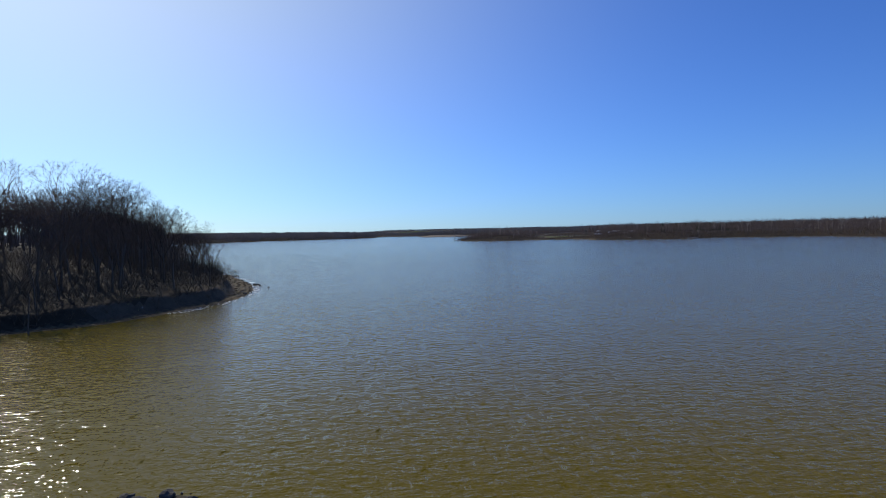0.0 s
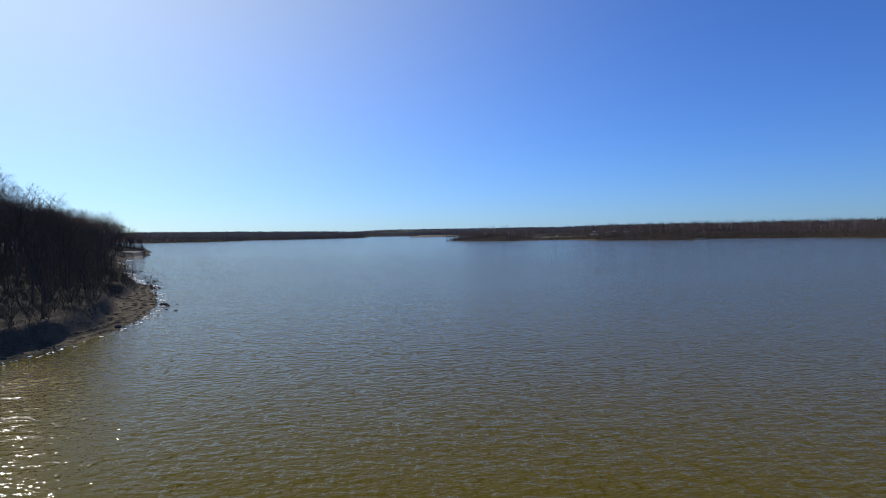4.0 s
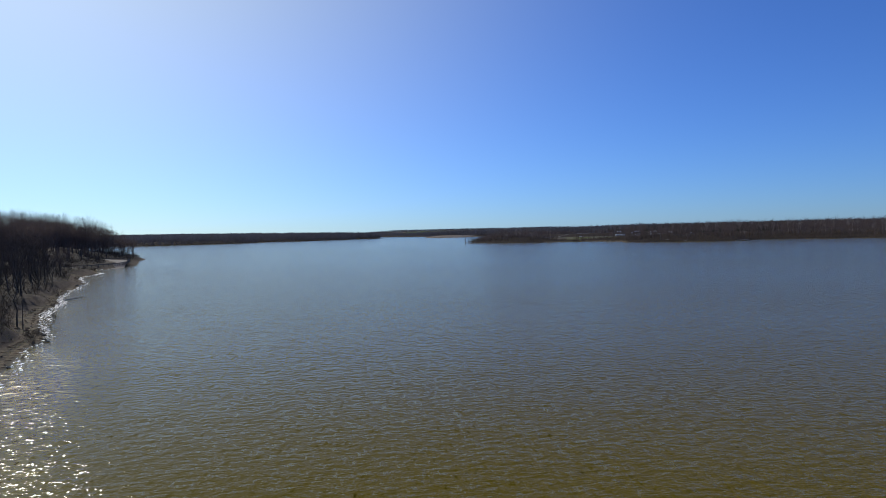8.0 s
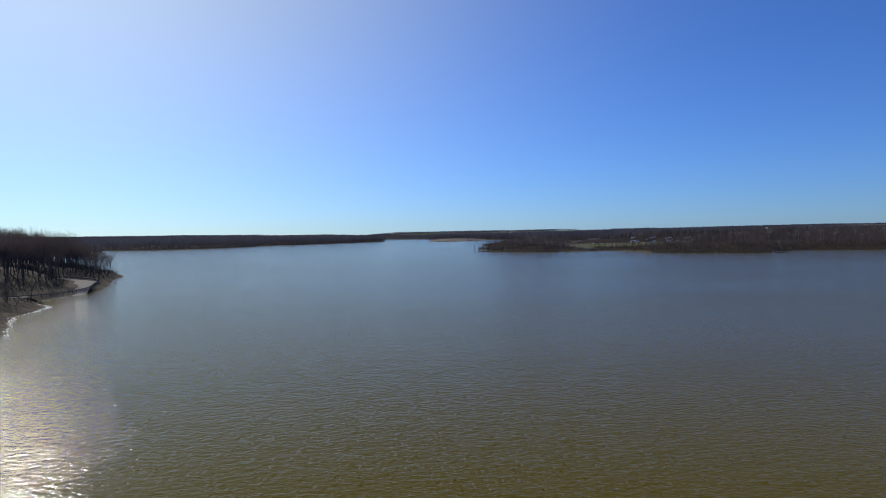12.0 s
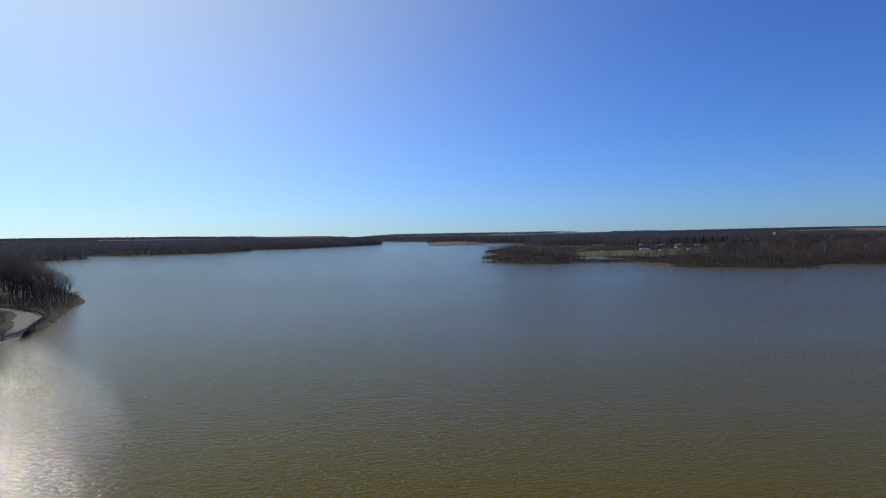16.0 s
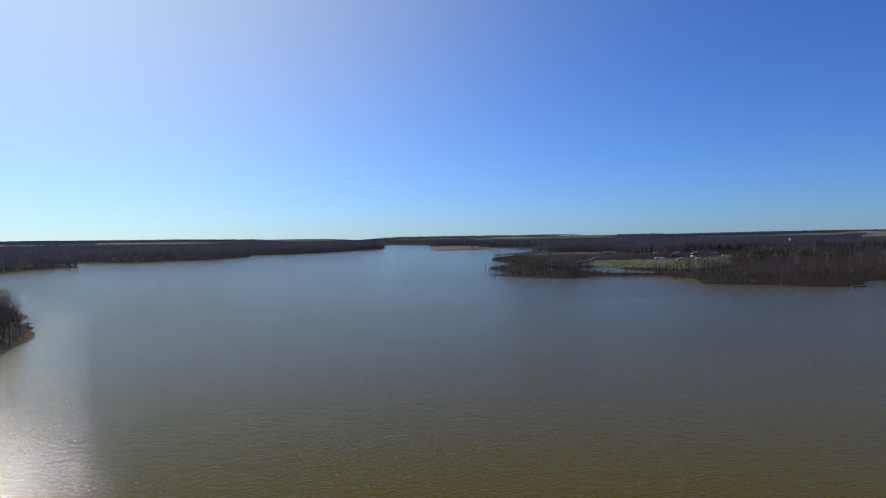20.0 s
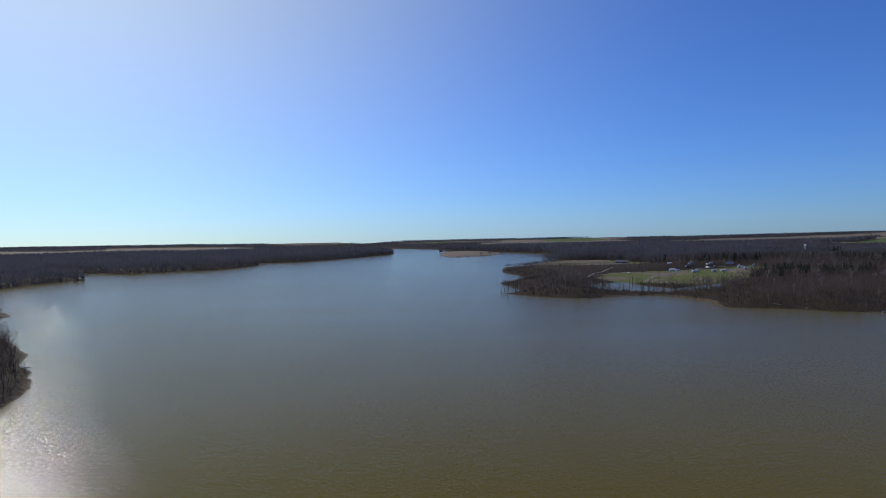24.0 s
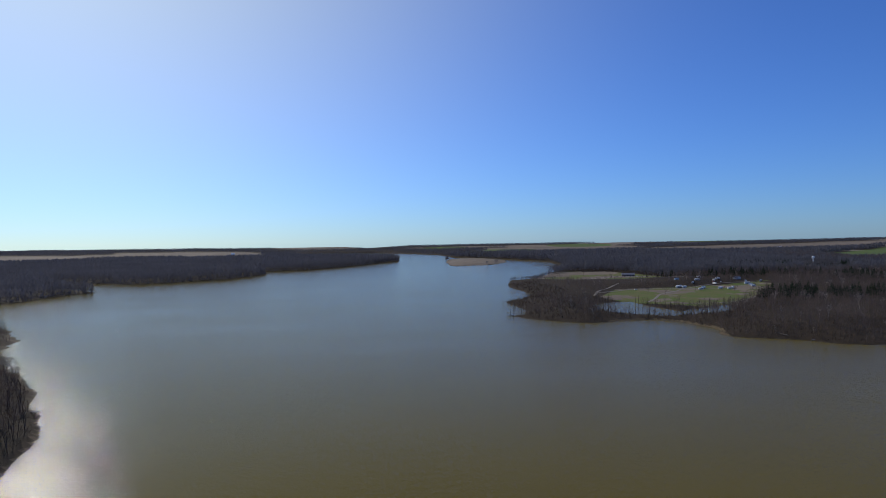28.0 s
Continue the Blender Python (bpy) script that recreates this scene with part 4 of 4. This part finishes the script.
# ---- campground on the point ----
def camper(long_, tall, colour):
    """A travel trailer with windows, door, wheels and hitch."""
    root = new("camper_trailer")
    part("body", box(bmesh.new(), -long_ / 2, long_ / 2, -1.25, 1.25, 0.55, tall, 0.18), colour, root)
    part("roof", box(bmesh.new(), -long_ / 2 + 0.2, long_ / 2 - 0.2, -1.1, 1.1, tall - 0.02, tall + 0.06, 0.02), WHITE, root)
    part("roof_vent", box(bmesh.new(), -0.4, 0.4, -0.4, 0.4, tall + 0.04, tall + 0.3, 0.04), WHITE, root)
    for x in (-long_ * 0.32, long_ * 0.02, long_ * 0.36):
        pane = part("window", box(bmesh.new(), x - 0.5, x + 0.5, -1.28, -1.22, 1.5, 2.15, 0.02), GLASS, root, "dark tinted window")
        part("window_frame", box(bmesh.new(), x - 0.56, x + 0.56, -1.27, -1.23, 1.44, 2.21, 0.02), STEEL, pane)
    door = part("door", box(bmesh.new(), long_ * 0.14, long_ * 0.14 + 0.7, -1.28, -1.22, 0.65, 2.5, 0.02), GREY, root)
    part("door_handle", box(bmesh.new(), long_ * 0.14 + 0.06, long_ * 0.14 + 0.16, -1.33, -1.27, 1.45, 1.6, 0.02), STEEL, door)
    part("stripe", box(bmesh.new(), -long_ / 2 + 0.3, long_ / 2 - 0.3, -1.265, -1.24, 1.1, 1.25), GREY, root)
    part("step", box(bmesh.new(), long_ * 0.14, long_ * 0.14 + 0.7, -1.6, -1.2, 0.3, 0.36, 0.02), STEEL, root)
    for x in (-0.5, 0.5):
        for y in (-1.15, 1.15):
            wheel = part("wheel", rod(bmesh.new(), (x, y - 0.12, 0.36), (x, y + 0.12, 0.36), 0.36, sides=14), GLASS, root)
            part("rim", rod(bmesh.new(), (x, y - 0.13, 0.36), (x, y + 0.13, 0.36), 0.2, sides=12), STEEL, wheel)
    part("hitch", rod(bmesh.new(), (long_ / 2 - 0.1, 0, 0.6), (long_ / 2 + 1.3, 0, 0.55), 0.07), STEEL, root)
    return root


def car(colour):
    """A parked estate car."""
    root = new("car")
    bm = bmesh.new()
    outline = ((-2.2, 0.35), (-2.25, 0.9), (-1.9, 1.5), (0.5, 1.52), (1.15, 1.0), (2.1, 0.85), (2.2, 0.4))
    a = [bm.verts.new((x, -0.88, z)) for x, z in outline]
    b = [bm.verts.new((x, 0.88, z)) for x, z in outline]
    bm.faces.new(a)
    bm.faces.new(b[::-1])
    for k in range(len(outline)):
        j = (k + 1) % len(outline)
        bm.faces.new((a[k], b[k], b[j], a[j]))
    bmesh.ops.recalc_face_normals(bm, faces=bm.faces)
    bmesh.ops.bevel(bm, geom=list(bm.edges), offset=0.07, segments=2, affect="EDGES")
    part("body", bm, colour, root)
    part("window", box(bmesh.new(), -1.7, 0.5, -0.9, 0.9, 1.0, 1.38, 0.05), GLASS, root)
    for x in (-1.4, 1.35):
        for y in (-0.82, 0.82):
            wheel = part("wheel", rod(bmesh.new(), (x, y - 0.1, 0.32), (x, y + 0.1, 0.32), 0.32, sides=14), GLASS, root)
            part("rim", rod(bmesh.new(), (x, y - 0.11, 0.32), (x, y + 0.11, 0.32), 0.19, sides=12), STEEL, wheel)
    return root


vans = [tagged(camper(7.5, 3.1, WHITE), "white travel trailer parked on a grassy campsite", "camper", "trailers at the campground"),
        tagged(camper(9.5, 3.4, WHITE), "long white camper parked on a grassy campsite", "camper", "trailers at the campground")]
VANS = [(366, 1256, 20), (371, 1263, 15), (377, 1257, 200), (410, 1302, 60), (384, 1212, 10), (399, 1236, 40), (460, 1332, 80), (419, 1222, 30), (431, 1217, 15), (441, 1228, 70),
        (503, 1305, 10), (496, 1278, 35), (509, 1312, 20), (553, 1352, 50), (462, 1397, 15), (430, 1330, 5), (446, 1300, 100), (475, 1350, 30), (520, 1340, 60), (400, 1345, 20), (486, 1252, 15)]
for n, (x, y, turn) in enumerate(VANS):
    m = pose(x, y, spot(x, y), 0, 0, turn)
    if n < 2:
        vans[n].matrix_basis = m
    else:
        copy_thing(vans[n % 2], m)
paints = [surface("car_paint_dark", (0.05, 0.05, 0.06), (0.04, 0.04, 0.05), 1.0, rough=0.3), WHITE, surface("car_paint_red", (0.25, 0.03, 0.03), (0.2, 0.02, 0.02), 1.0, rough=0.3)]
cars = [tagged(car(c), l, "car", "cars at the campground") for c, l in zip(paints, ("dark parked car beside a campsite", "white parked car beside a campsite", "red parked car beside a campsite"))]
CARS = [(380, 1268, 30), (392, 1228, 80), (424, 1236, 20), (416, 1310, 10), (468, 1322, 50), (452, 1316, 0), (510, 1292, 70), (290, 1232, 15), (436, 1245, 10), (388, 1556, 80), (400, 1552, 80), (376, 1560, 80)]
for n, (x, y, turn) in enumerate(CARS):
    m = pose(x, y, spot(x, y), 0, 0, turn)
    if n < 3:
        cars[n].matrix_basis = m
    else:
        copy_thing(cars[n % 3], m)

# pale tracks and lanes over the grass
for line, width in (([(200, 1140), (228, 1215), (262, 1270), (285, 1305)], 4), ([(214, 1180), (289, 1243), (350, 1240), (425, 1230)], 4),
                    ([(248, 1062), (268, 1092), (302, 1158), (340, 1200), (372, 1246)], 4), ([(262, 1045), (286, 1040), (322, 1040), (372, 1062), (410, 1100)], 4.5),
                    ([(380, 1250), (420, 1285), (470, 1315), (540, 1350)], 5), ([(415, 1225), (455, 1255), (500, 1290)], 5),
                    ([(205, 1525), (292, 1500), (410, 1464), (480, 1440)], 9), ([(292, 1512), (360, 1560), (430, 1550)], 14), ([(196, 1570), (222, 1640), (262, 1740), (300, 1785)], 9)):
    me = ribbon(line, width * 0.75 + 0.8, 0.28, 8.0)
    me.materials.append(ASPHALT)
    tagged(new("path", me), "pale gravel lane across the campground grass", "path", kind="structure")


def lodge(long_, deep, tall, wall, roof_mat, label):
    """A low building with a pitched roof, windows and a door."""
    root = new("building")
    part("wall", box(bmesh.new(), -long_ / 2, long_ / 2, -deep / 2, deep / 2, -0.5, tall), wall, root)
    bm = bmesh.new()
    e = 0.7
    pts = [(-long_ / 2 - e, -deep / 2 - e, tall), (long_ / 2 + e, -deep / 2 - e, tall), (long_ / 2 + e, deep / 2 + e, tall), (-long_ / 2 - e, deep / 2 + e, tall),
           (-long_ / 2 - e, 0, tall + deep * 0.3), (long_ / 2 + e, 0, tall + deep * 0.3)]
    v = [bm.verts.new(p) for p in pts]
    for f in ((0, 1, 5, 4), (2, 3, 4, 5), (1, 2, 5), (3, 0, 4), (3, 2, 1, 0)):
        bm.faces.new([v[i] for i in f])
    part("roof", bm, roof_mat, root)
    n = max(2, int(long_ / 4))
    for k in range(n):
        x = -long_ / 2 + (k + 0.5) * long_ / n
        pane = part("window" if k else "door", box(bmesh.new(), x - 0.6, x + 0.6, -deep / 2 - 0.04, -deep / 2 + 0.04, 0.9 if k else 0.0, 2.1), GLASS, root)
        part("window_frame" if k else "door_frame", box(bmesh.new(), x - 0.7, x + 0.7, -deep / 2 - 0.03, -deep / 2 + 0.03, 0.8 if k else -0.1, 2.2), WHITE, pane)
    return tagged(root, label, "building")


for x, y, turn, size, wall, roof_mat, label in ((390, 1578, -15, (26, 11, 3.2), TIMBER, GREY, "long low bathhouse with a grey roof by the beach"),
                                                (520, 1372, 30, (12, 8, 3.0), WHITE, GREY, "small white wash house at the campground"),
                                                (-1836, 4590, 10, (40, 16, 7), WHITE, WHITE, "distant white barn among fields"),
                                                (-1770, 4560, 60, (26, 14, 6), WHITE, WHITE, "distant white barn among fields"),
                                                (-1900, 4610, 0, (20, 12, 6), WHITE, GREY, "distant white farmhouse among fields"),
                                                (-1200, 3890, 20, (20, 10, 8), WHITE, WHITE, "white farm building at the edge of far woods"),
                                                (1790, 3440, 20, (30, 14, 6), WHITE, WHITE, "distant white barn beside a green field"),
                                                (1850, 3420, -10, (18, 12, 5), WHITE, GREY, "distant white farmhouse beside a green field")):
    b = lodge(*size, wall, roof_mat, label)
    b.matrix_basis = pose(x, y, spot(x, y), 0, 0, turn)


def water_tower():
    """A white pedestal tank: flared base, column, bulb."""
    root = new("water_tower")
    bm = bmesh.new()
    rod(bm, (0, 0, -0.5), (0, 0, 5), 3.0, 1.7, 20)
    rod(bm, (0, 0, 5), (0, 0, 17), 1.7, 1.7, 20)
    rod(bm, (0, 0, 17), (0, 0, 20), 1.7, 4.0, 20)
    part("column", bm, WHITE, root)
    bm = bmesh.new()
    bmesh.ops.create_uvsphere(bm, u_segments=24, v_segments=14, radius=4.6, matrix=Matrix.Translation((0, 0, 21)) @ Matrix.Diagonal((1, 1, 0.82, 1)))
    part("tank", bm, WHITE, root)
    part("hatch", box(bmesh.new(), -0.5, 0.5, -3.05, -2.2, 0.2, 2.2, 0.05), GREY, root)
    part("vent", rod(bmesh.new(), (0, 0, 24.4), (0, 0, 25.2), 0.5), STEEL, root)
    bm = bmesh.new()
    bmesh.ops.create_cone(bm, cap_ends=False, segments=24, radius1=4.75, radius2=4.75, depth=0.3, matrix=Matrix.Translation((0, 0, 21)))
    part("band", bm, STEEL, root)
    return tagged(root, "white single-pedestal water tower rising above the woods", "water tower")


water_tower().matrix_basis = pose(957, 1842, 7.0) @ Matrix.Diagonal((0.72, 0.72, 0.9, 1))

# lone trees on the campground grass
for x, y, k in ((290, 1178, 1), (309, 1160, 3), (345, 1228, 6), (262, 1236, 4), (420, 1180, 7), (372, 1205, 5), (330, 1300, 2), (455, 1285, 0), (480, 1312, 3), (405, 1290, 6), (250, 1545, 4), (300, 1600, 1), (340, 1530, 3)):
    m = pose(x, y, spot(x, y), 0, 0, x * 7 % 360) @ Matrix.Scale(0.8 + 0.1 * (k % 3), 4)
    t = copy_thing(first[k], m)
    t.matrix_basis = m
    tagged(t, "lone leafless tree on the campground grass", "tree", "trees on the campground grass")
